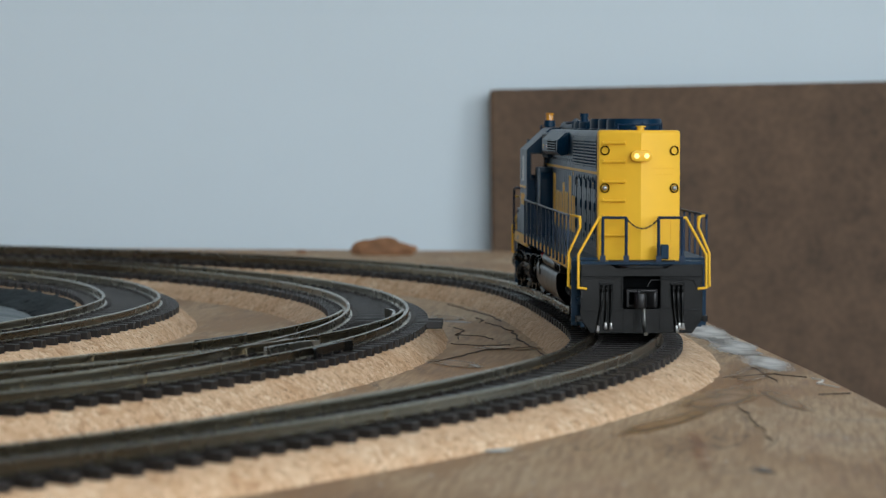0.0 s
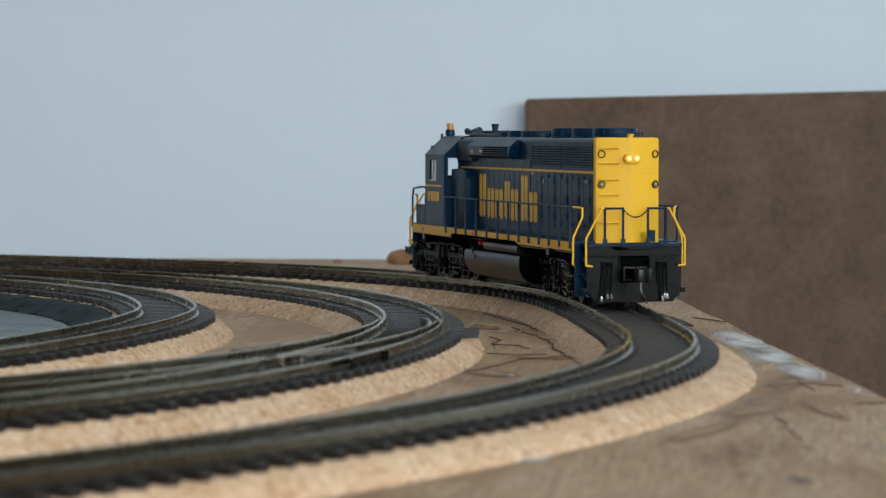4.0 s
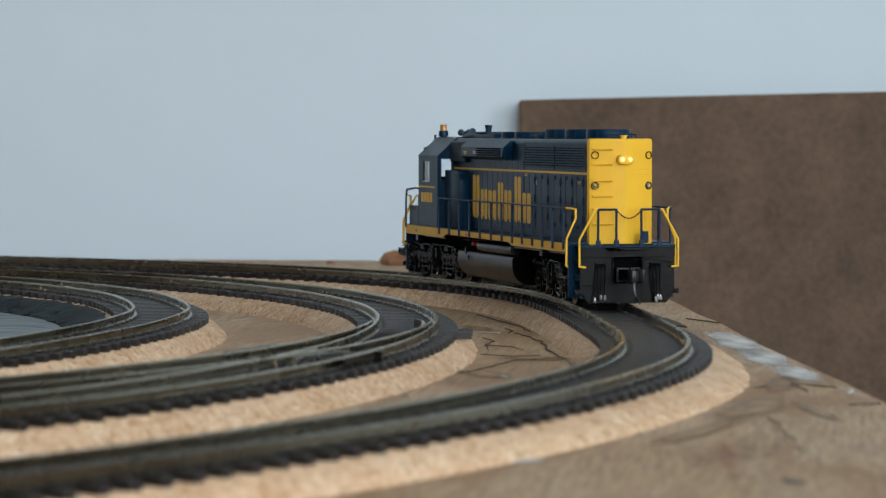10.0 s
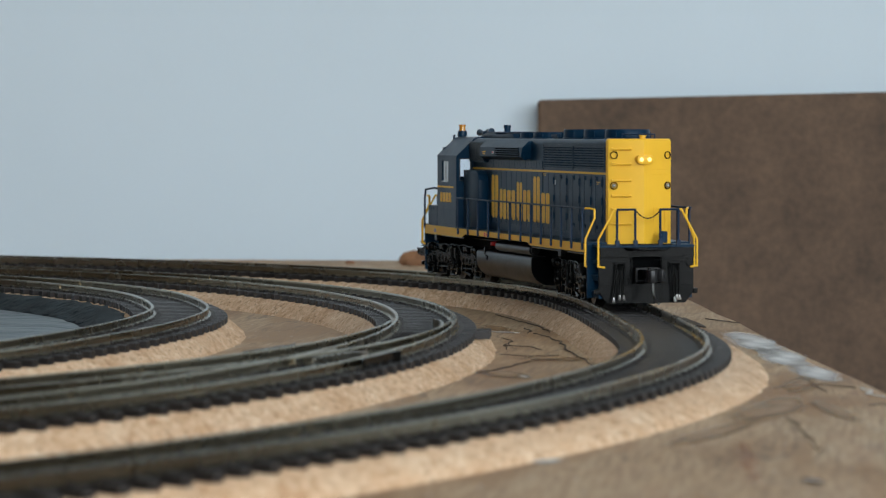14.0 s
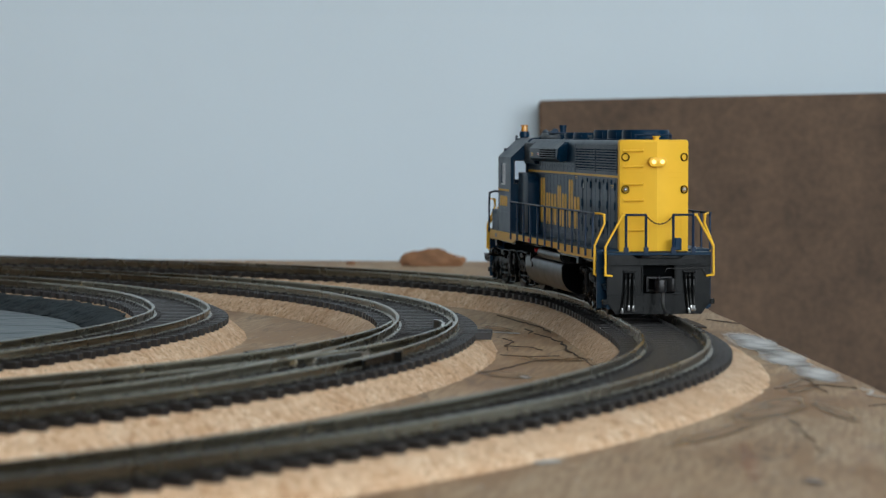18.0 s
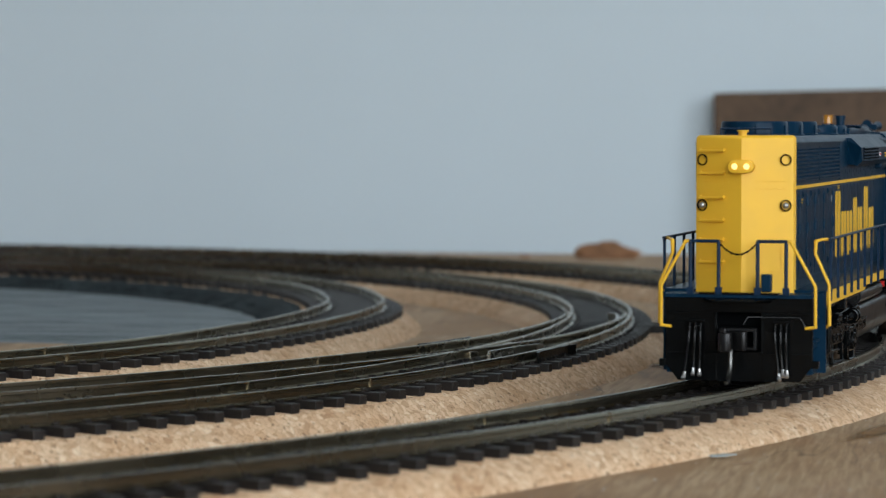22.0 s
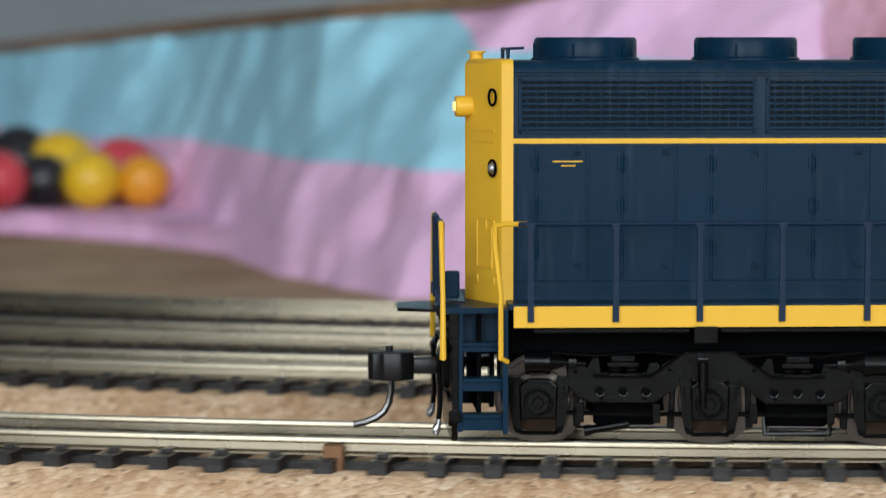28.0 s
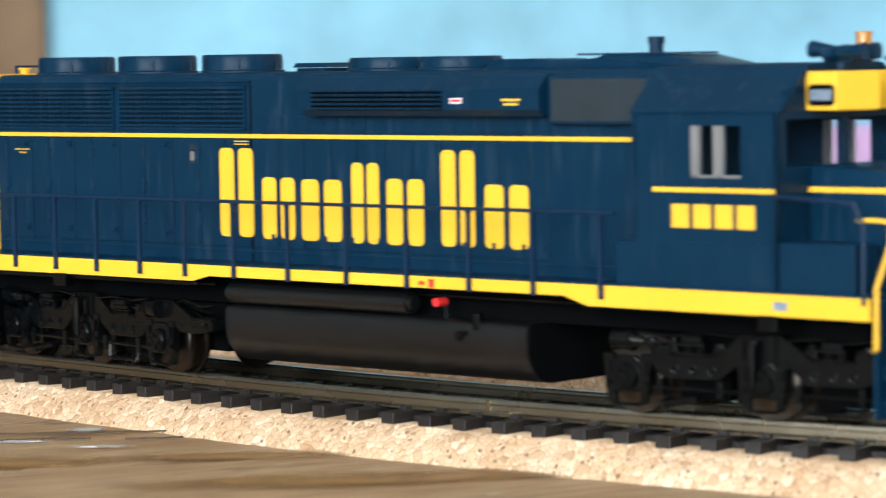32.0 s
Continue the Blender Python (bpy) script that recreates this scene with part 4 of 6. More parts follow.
def end_of_engine(x, d):
    """Steps, pilot plate, coupler and hoses at one end; d = -1 for the rear, 1 for the front."""
    for s in (1, -1):
        bm = new_bm()
        for xa, wide in ((x + d * 0.9, 17.7), (x + d * 7.0, 15.7)):
            box(bm, xa - 0.35, xa + 0.35, s * 12.2, s * wide, 2.6, 19.6)
        step = lp("stepwell", bm, BLUE, "blue steel stepwell")
        for z0, z1 in ((2.8, 5.0), (8.2, 10.0), (13.6, 14.9)):
            bm = new_bm()
            box(bm, x + d * 1.2, x + d * 6.7, s * 12.7, s * 16.4, z1 - 0.5, z1, 0.08)
            box(bm, x + d * 1.2, x + d * 6.7, s * 15.2, s * 15.9, z0, z1 - 0.2, 0.08)
            lp("tread", bm, BLUE, parent=step)
        bm = new_bm()
        box(bm, x + d * 1.3, x + d * 6.6, s * 11.2, s * 12.1, 14.5, 19.4)
        lp("stepwell_back", bm, BLUE, parent=step)
        # yellow corner grab rails
        bm = new_bm()
        wire(bm, [(x + d * 9.4, s * 10.6, 31.0), (x + d * 9.4, s * 11.3, 31.0), (x + d * 9.4, s * 16.6, 21.5), (x + d * 9.4, s * 16.6, 12.9), (x + d * 9.2, s * 14.4, 12.6)], 0.35)
        lp("grab_rail", bm, YELLOW, "bent yellow corner grab rail", smooth=True)
        bm = new_bm()
        wire(bm, [(x - d * 2.2, s * 17.6, 31.2), (x + d * 0.6, s * 16.6, 31.2), (x + d * 2.2, s * 15.6, 30.9), (x + d * 2.2, s * 15.5, 28.2), (x + d * 1.6, s * 18.4, 21.6), (x + d * 1.6, s * 18.5, 13.0), (x + d * 0.6, s * 17.6, 12.4)], 0.35)
        lp("grab_rail", bm, YELLOW, "bent yellow corner grab rail", smooth=True)
    back = x - d * 1.6

    def face(a, b):
        return (back + d * a, back + d * b) if d > 0 else (back + d * b, back + d * a)
    # pilot plate with a cut for the coupler, under a shallow anticlimber with a dip in its middle
    bm = new_bm()
    prism(bm, [(-15.9, 4.6), (-13.2, 1.0), (-4.7, 1.0), (-4.7, 15.8), (-15.9, 15.8)], "x", *face(8.8, 9.7), 0.12)
    prism(bm, [(15.9, 4.6), (13.2, 1.0), (4.7, 1.0), (4.7, 15.8), (15.9, 15.8)], "x", *face(8.8, 9.7), 0.12)
    prism(bm, [(-4.72, 1.0), (4.72, 1.0), (4.72, 7.3), (-4.72, 7.3)], "x", *face(8.8, 9.7), 0.05)
    pilot = lp("pilot", bm, BLACK, "black pilot plate with a cut for the coupler")
    # plate behind the cut, its near-black colour stands for shade
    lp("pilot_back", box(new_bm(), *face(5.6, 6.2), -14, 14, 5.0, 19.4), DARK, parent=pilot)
    bm = new_bm()
    prism(bm, [(-15.9, 15.7), (15.9, 15.7), (15.9, 19.1), (8.4, 19.1), (6.6, 17.7), (-6.6, 17.7), (-8.4, 19.1), (-15.9, 19.1)], "x", *face(8.7, 10.2), 0.15)
    lp("anticlimber", bm, BLACK, parent=pilot)
    for z0, z1 in ((15.35, 15.75), (6.75, 7.15)):
        for s in (1, -1):
            lp("pilot_rib", box(new_bm(), *face(9.6, 10.3), s * 4.9, s * 15.2, z0, z1, 0.08), BLACK, parent=pilot)
    for s in (1, -1):
        lp("side_bracket", box(new_bm(), *face(8.6, 10.2), s * 15.8, s * 17.2, 4.0, 5.6, 0.15), BLACK, parent=pilot)
    for y, z in ((-14.2, 3.6), (14.2, 3.6), (-14.2, 18.2), (14.2, 18.2), (-12.6, 16.4), (12.6, 16.4), (-6.2, 8.0), (6.2, 8.0), (5.6, 16.6), (-5.6, 16.6)):
        q = 9.65 if z < 15 else 10.15
        lp("bolt", rod(new_bm(), (back + d * q, y, z), (back + d * (q + 0.5), y, z), 0.42, 8), BLACK, parent=pilot)
    for q in ((4.9, 6.6, 9.0, 9.4), (4.9, 5.3, 7.6, 15.2), (-5.3, -4.9, 7.6, 15.2)):
        lp("pocket_lip", box(new_bm(), *face(9.6, 10.4), q[0], q[1], q[2], q[3], 0.06), BLACK, parent=pilot)
    bm = new_bm()
    prism(bm, [(x + d * 8.2, -7.5), (x + d * 12.5, -6.2), (x + d * 15.2, -4.6), (x + d * 15.2, 4.6), (x + d * 12.5, 6.2), (x + d * 8.2, 7.5)], "z", 18.3, 18.75)
    lp("drop_step", bm, BLACK if d < 0 else BLUE)
    # cut lever across the plate
    lp("cut_lever", wire(new_bm(), [(back + d * 10.9, -14.6, 12.6), (back + d * 11.0, -13.4, 14.9), (back + d * 11.0, -2.2, 14.9), (back + d * 11.6, -1.2, 13.2)], 0.14, 6), BLACK, parent=pilot, smooth=True)
    bm = new_bm()   # draft gear box and knuckle
    for q in ((-4.0, -3.3, 8.0, 12.2), (3.3, 4.0, 8.0, 12.2), (-4.0, 4.0, 11.7, 12.4), (-4.0, 4.0, 7.8, 8.3)):
        box(bm, *face(7.4, 10.8), q[0], q[1], q[2], q[3], 0.08)
    lp("coupler_pocket", bm, IRON, parent=pilot)
    bm = new_bm()
    box(bm, *face(8.6, 15.0), -1.1, 1.1, 9.0, 11.2, 0.25)
    prism(bm, [(x + d * 12.8, -1.5), (x + d * 14.6, -2.9), (x + d * 17.2, -3.1), (x + d * 17.6, -2.3), (x + d * 16.6, -0.8), (x + d * 15.6, 0.0), (x + d * 15.6, 1.3), (x + d * 13.0, 1.5)], "z", 8.2, 12.2, 0.3)
    lp("coupler", bm, IRON, "blackened knuckle coupler", smooth=True)
    bm = new_bm()
    prism(bm, [(x + d * 14.0, 0.6), (x + d * 16.2, 0.2), (x + d * 18.6, -0.2), (x + d * 19.3, 0.8), (x + d * 19.1, 2.4), (x + d * 17.2, 3.0), (x + d * 14.6, 2.6)], "z", 8.0, 12.0, 0.35)
    rod(bm, (x + d * 16.2, 1.7, 12.0), (x + d * 16.2, 1.7, 12.8), 0.55, 10)
    lp("knuckle", bm, IRON, smooth=True)
    bm = new_bm()
    wire(bm, [(x + d * 16.0, 0.4, 8.4), (x + d * 16.0, 0.4, 6.4), (x + d * 16.3, 0.4, 4.8), (x + d * 17.0, 0.4, 3.5), (x + d * 18.2, 0.4, 2.6), (x + d * 19.7, 0.4, 2.0), (x + d * 21.4, 0.4, 1.7)], 0.5)
    lp("uncoupling_pin", bm, PIN, "curved steel uncoupling pin", smooth=True)
    for s in (1, -1):
        lp("hose_bracket", box(new_bm(), *face(9.6, 11.0), s * 9.2 - 1.9, s * 9.2 + 1.9, 13.5, 14.2, 0.2), BLACK, parent=pilot)
        for k in range(3):
            y = s * 9.2 + (k - 1) * 1.2
            sway = (0.15, 0.3, 1.0)[k] if s > 0 else (-0.2, -0.5, -0.9)[k]
            end = (3.7, 3.8, 3.0)[k]
            bm = new_bm()
            wire(bm, [(back + d * 9.7, y, 13.4), (back + d * 10.7, y, 13.3), (back + d * 11.2, y, 12.2), (back + d * 11.2, y + sway * 0.2, 8.6), (back + d * 11.1, y + sway * 0.6, 5.6), (back + d * 11.3, y + sway, end)], 0.33)
            hose = lp("brake_hose", bm, BLACK, "black brake hose with silver end", smooth=True)
            bm = new_bm()
            rod(bm, (back + d * 11.25, y + sway, end + 0.1), (back + d * 11.4, y + sway * 1.1, end - 1.0), 0.34, 8)
            rod(bm, (back + d * 11.4, y + sway * 1.1, end - 0.9), (back + d * 11.8, y + sway * 1.3, end - 1.5), 0.46, 8)
            lp("hose_end", bm, SILVER, parent=hose)
            lp("hose_collar", rod(new_bm(), (back + d * 11.2, y, 12.6), (back + d * 11.2, y, 11.7), 0.46, 8), BLACK, parent=hose)
    # end handrails with chain
    for s in (1, -1):
        for y in (10.3, 4.2):
            bm = new_bm()
            wire(bm, [(x + d * 9.3, s * y, 19.6), (x + d * 9.3, s * y, 31.0)], 0.42)
            box(bm, x + d * 9.0, x + d * 9.9, s * y - 0.7, s * y + 0.7, 19.6, 21.2)
            lp("stanchion", bm, BLUE_RAIL)
        bm = new_bm()
        wire(bm, [(x + d * 9.3, s * 10.7, 31.0), (x + d * 9.3, s * 4.0, 31.0)], 0.36)
        lp("end_handrail", bm, BLUE_RAIL)
    bm = new_bm()
    for k in range(14):
        y = -3.9 + 7.8 * (k + 0.5) / 14
        z = 30.6 - 2.4 * (1 - (y / 4.0) ** 2)
        m = Matrix.Translation((x + d * 9.3, y, z)) @ Matrix.Rotation(math.atan(-2 * y * -0.15), 4, "X") @ Matrix.Rotation(math.pi / 2 * (k % 2), 4, "Y")
        bmesh.ops.create_cone(bm, cap_ends=True, segments=6, radius1=0.26, radius2=0.26, depth=0.28, matrix=m @ Matrix.Diagonal((1, 1.5, 1, 1)))
    lp("chain", bm, BLACK, "sagging safety chain")


end_of_engine(0, -1)
end_of_engine(204.4, 1)


def rear_fittings():
    for s in (1, -1):
        for z, lamp in ((48.3, False), (38.5, True)):
            bm = new_bm()
            m = Matrix.Translation((-2.15, s * 9.05, z)) @ Matrix.Rotation(s * radians(-22), 4, "Z") @ Matrix.Rotation(math.pi / 2, 4, "Y")
            outer = [bm.verts.new(m @ Vector((1.25 * math.cos(a), 1.25 * math.sin(a), q))) for q in (-0.2, 0.04) for a in [2 * math.pi * k / 24 for k in range(24)]]
            inner = [bm.verts.new(m @ Vector((0.98 * math.cos(a), 0.98 * math.sin(a), q))) for q in (-0.2, 0.04) for a in [2 * math.pi * k / 24 for k in range(24)]]
            for k in range(24):
                j = (k + 1) % 24
                bm.faces.new((outer[k], outer[j], outer[24 + j], outer[24 + k]))
                bm.faces.new((inner[k], inner[j], inner[24 + j], inner[24 + k]))
                bm.faces.new((outer[k], outer[j], inner[j], inner[k]))
                bm.faces.new((outer[24 + k], outer[24 + j], inner[24 + j], inner[24 + k]))
            lp("marker_ring", bm, DARK, "black ring round marker light", parent=END)
            if lamp:
                bm = new_bm()
                bmesh.ops.create_uvsphere(bm, u_segments=12, v_segments=8, radius=0.72, matrix=m)
                part("marker_lens", bm, SILVER, END, smooth=True)
    bm = new_bm()
    pts = arc_points(-1.35, 46.9, 1.45, 90, 270, 8) + arc_points(1.35, 46.9, 1.45, -90, 90, 8)
    prism(bm, pts, "x", -6.9, -4.4, 0.2)
    lamp = lp("headlight", bm, YELLOW, "yellow twin headlight housing", smooth=True)
    for y in (-1.3, 1.3):
        bm = new_bm()
        rod(bm, (-7.15, y, 46.9), (-6.6, y, 46.9), 0.55, 14, 0.8)
        lp("headlight_lens", bm, LIT, "glowing warm headlight", parent=lamp, smooth=True)
    for z in (50.2, 45.4, 40.1, 35.2, 31.0, 26.2):
        bm = new_bm()
        wire(bm, [(-1.4, 9.4, z + 0.4), (-2.4, 9.6, z), (-4.6, 4.2, z), (-3.6, 4.0, z + 0.4)], 0.24, 6)
        lp("grab_iron", bm, YELLOW, parent=END, smooth=True)
    bm = new_bm()
    box(bm, -8.6, -6.6, -7.0, -4.8, 20.2, 24.0, 0.3)
    lp("brake_box", bm, BLUE, "small blue box on end platform")
    bm = new_bm()
    for y, z, w, hh in ((-6.0, 31.2, 4.2, 0.25), (-6.2, 30.0, 0.9, 1.2), (-6.0, 24.4, 4.6, 0.25), (-3.6, 22.4, 1.0, 1.0), (-8.6, 22.4, 0.8, 0.8), (-8.6, 30.4, 0.8, 0.9), (-6, 43.6, 6, 0.2), (-3.8, 24.6, 0.25, 6.7), (-8.2, 24.6, 0.25, 6.7), (-6, 42.0, 6, 0.15), (6, 43.6, 6, 0.2), (6, 24.2, 5.0, 0.25)):
        on = [(-5.5 + abs(q) * 0.404, q) for q in (y - w / 2, y + w / 2)]
        prism(bm, [(on[0][0] - 0.14, on[0][1]), (on[1][0] - 0.14, on[1][1]), (on[1][0] + 0.3, on[1][1]), (on[0][0] + 0.3, on[0][1])], "z", z, z + hh)
    lp("hatch_trim", bm, YELLOW, parent=END)


rear_fittings()


def side_handrails():
    xs = [2.5, 14.1, 25.6, 36.9, 48.6, 60.4, 72.8, 86.1, 100.0, 113.8, 127.5, 141.1, 154.9]
    for s in (1, -1):
        for x in xs:
            bm = new_bm()
            prism(bm, [(x - 0.42, 17.9), (x + 0.42, 17.9), (x + 0.32, 30.4), (x + 0.75, 31.4), (x - 0.75, 31.4), (x - 0.32, 30.4)], "y", s * 17.95, s * 18.5)
            lp("stanchion", bm, BLUE_RAIL)
        bm = new_bm()
        wire(bm, [(0.8, s * 18.2, 31.25), (157.5, s * 18.2, 31.25)], 0.3)
        lp("side_handrail", bm, BLUE_RAIL)


side_handrails()


def lettering():
    """The road's name, reduced to plain upright yellow bars."""
    blocks = [(62.2, 70.6, 24.6, 40.2, 2.6), (72.9, 80.9, 24.4, 35.2, 2.8), (82.6, 92.2, 24.4, 35.0, 1.6), (94.6, 101.0, 24.3, 38.0, 1.8), (102.8, 111.2, 24.3, 35.4, 2.8), (115.2, 122.6, 24.4, 40.3, 1.4), (124.8, 134.2, 24.4, 34.8, 3.4)]
    for s in (1, -1):
        for a, b, z0, z1, r in blocks:
            if s > 0:
                a, b = 196.4 - b, 196.4 - a
            for x0, x1 in ((a, a + (b - a) * 0.43), (b - (b - a) * 0.43, b)):
                lp("name_bar", rounded(new_bm(), x0, x1, z0, z1, 1.0, s * 10.9, s * 11.09), YELLOW, "plain yellow bar of painted lettering")
        for a, b, z in ((6.0, 10.2, 39.4), (7.2, 9.2, 38.8), (66.0, 69.5, 41.3), (66.0, 69.5, 40.8)):
            lp("writing_bar", box(new_bm(), a, b, s * 10.9, s * 11.09, z, z + 0.17), YELLOW)


lettering()


def underside():
    bm = new_bm()
    right = arc_points(9.4, 9.4, 6.4, -90, 0, 10) + arc_points(14.4, 11.6, 1.4, 0, 90, 4)
    sec = right + [(-y, z) for y, z in right[::-1]]
    prism(bm, sec, "x", 68.0, 137.5)
    tank = lp("fuel_tank", bm, TANK, "satin black rounded fuel tank", smooth=True)
    # thin caps added to colour the tank's ends dark, as if shaded
    for a, b in ((67.6, 68.05), (137.45, 137.9)):
        lp("end_shade_cap", prism(new_bm(), [(y * 0.985, 9.0 + (z - 9.0) * 0.97) for y, z in sec], "x", a, b), DARK, parent=tank)
    for s in (1, -1):
        bm = new_bm()
        rod(bm, (123.2, s * 15.2, 10.4), (123.2, s * 16.2, 10.4), 0.9, 12)
        box(bm, 126.0, 127.4, s * 14.5, s * 16.0, 11.4, 14.2, 0.2)
        rod(bm, (124.6, s * 15.4, 10.9), (124.6, s * 16.0, 10.9), 0.5, 8)
        lp("filler_cap", bm, BLACK, parent=tank)
    for s in (1, -1):
        bm = new_bm()
        rod(bm, (68.6, s * 14.4, 15.1), (111.2, s * 14.4, 15.1), 1.9, 20)
        rod(bm, (67.8, s * 14.4, 15.1), (112.0, s * 14.4, 15.1), 1.3, 16)
        lp("air_reservoir", bm, TANK, "long black air reservoir", smooth=True)
        bm = new_bm()
        rod(bm, (118.0, s * 13.6, 15.6), (118.0, s * 15.9, 15.6), 0.75, 10)
        lp("red_valve", bm, RED, "red emergency valve", smooth=True)
        bm = new_bm()
        wire(bm, [(112, s * 13.5, 16.6), (150, s * 13.5, 16.6)], 0.35, 6)
        wire(bm, [(118, s * 13.4, 13), (118, s * 13.4, 17)], 0.3, 6)
        lp("air_pipe", bm, BLACK)
        lp("air_pipe", wire(new_bm(), [(3, s * 14.2, 16.4), (64, s * 14.2, 16.4)], 0.4, 6), BLACK)
        bm = new_bm()
        lp("jacking_pad", box(bm, 24.8, 28.2, s * 16.2, s * 18.4, 14.8, 17.2, 0.2), BLACK)
        lp("jacking_pad", box(new_bm(), 184.8, 188.2, s * 16.2, s * 18.4, 14.4, 16.8, 0.2), BLACK)


underside()


SIDE_OUTLINE = [(-19.8, 8.4), (-19.9, 11.0), (-17.4, 11.3), (-16.2, 9.8), (-8.2, 9.8), (-3.4, 13.3), (3.2, 13.4), (8.4, 9.8), (15.8, 9.8), (17.4, 11.6), (23.0, 11.8),
                (24.2, 13.2), (27.6, 13.2), (33.6, 10.3), (38.6, 10.7), (38.6, 8.2), (34.0, 7.6), (29.4, 7.7), (27.8, 9.3), (20.2, 9.3), (18.2, 6.5), (16.4, 5.9), (7.6, 5.9), (4.8, 8.2),
                (3.4, 9.3), (-3.4, 9.3), (-4.8, 8.2), (-7.6, 5.9), (-16.4, 5.9), (-18.4, 6.6)]


def axle_box(x, s, tr):
    """Pedestal jaws, bearing box with its bolted cap, and the bar that ties the jaws."""
    bm = new_bm()
    for e in (-1, 1):
        prism(bm, [(x + e * 2.5, 9.6), (x + e * 4.3, 9.6), (x + e * 3.9, 4.4), (x + e * 3.3, 1.7), (x + e * 2.2, 1.7), (x + e * 2.6, 4.6)], "y", s * 11.9, s * 13.5, 0.15)
    part("pedestal", bm, BLACK, tr)
    part("tie_bar", wire(new_bm(), [(x - 3.4, s * 13.2, 2.6), (x - 2.4, s * 13.5, 1.7), (x + 2.4, s * 13.5, 1.7), (x + 3.4, s * 13.2, 2.6)], 0.32, 6), BLACK, tr, smooth=True)
    bm = new_bm()
    prism(bm, [(x - 2.5, 3.6), (x + 2.5, 3.6), (x + 2.7, 8.2), (x + 1.6, 9.2), (x - 1.6, 9.2), (x - 2.7, 8.2)], "y", s * 11.6, s * 13.6, 0.25)
    part("axle_box", bm, BLACK, tr)
    bm = new_bm()
    rod(bm, (x, s * 13.4, 6.0), (x, s * 14.2, 6.0), 2.15, 18, 2.0)
    wire(bm, [(x + 1.7 * math.cos(k * math.pi / 8), s * 14.2, 6.0 + 1.7 * math.sin(k * math.pi / 8)) for k in range(17)], 0.22, 6)
    rod(bm, (x, s * 14.0, 6.0), (x, s * 14.5, 6.0), 0.9, 12, 0.7)
    part("bearing_cap", bm, BLACK, tr, smooth=True)
    bm = new_bm()
    for k in range(6):
        a = k * math.pi / 3 + 0.3
        rod(bm, (x + 1.25 * math.cos(a), s * 14.1, 6.0 + 1.25 * math.sin(a)), (x + 1.25 * math.cos(a), s * 14.55, 6.0 + 1.25 * math.sin(a)), 0.33, 6)
    part("cap_bolt", bm, BLACK, tr)
    bm = new_bm()
    for e in (-1, 1):
        box(bm, x + e * 3.1 - 0.45, x + e * 3.1 + 0.45, s * 13.4, s * 14.0, 6.4, 8.4, 0.1)
        rod(bm, (x + e * 3.2, s * 13.4, 5.0), (x + e * 3.2, s * 13.9, 5.0), 0.35, 6)
    part("wear_plate", bm, BLACK, tr)


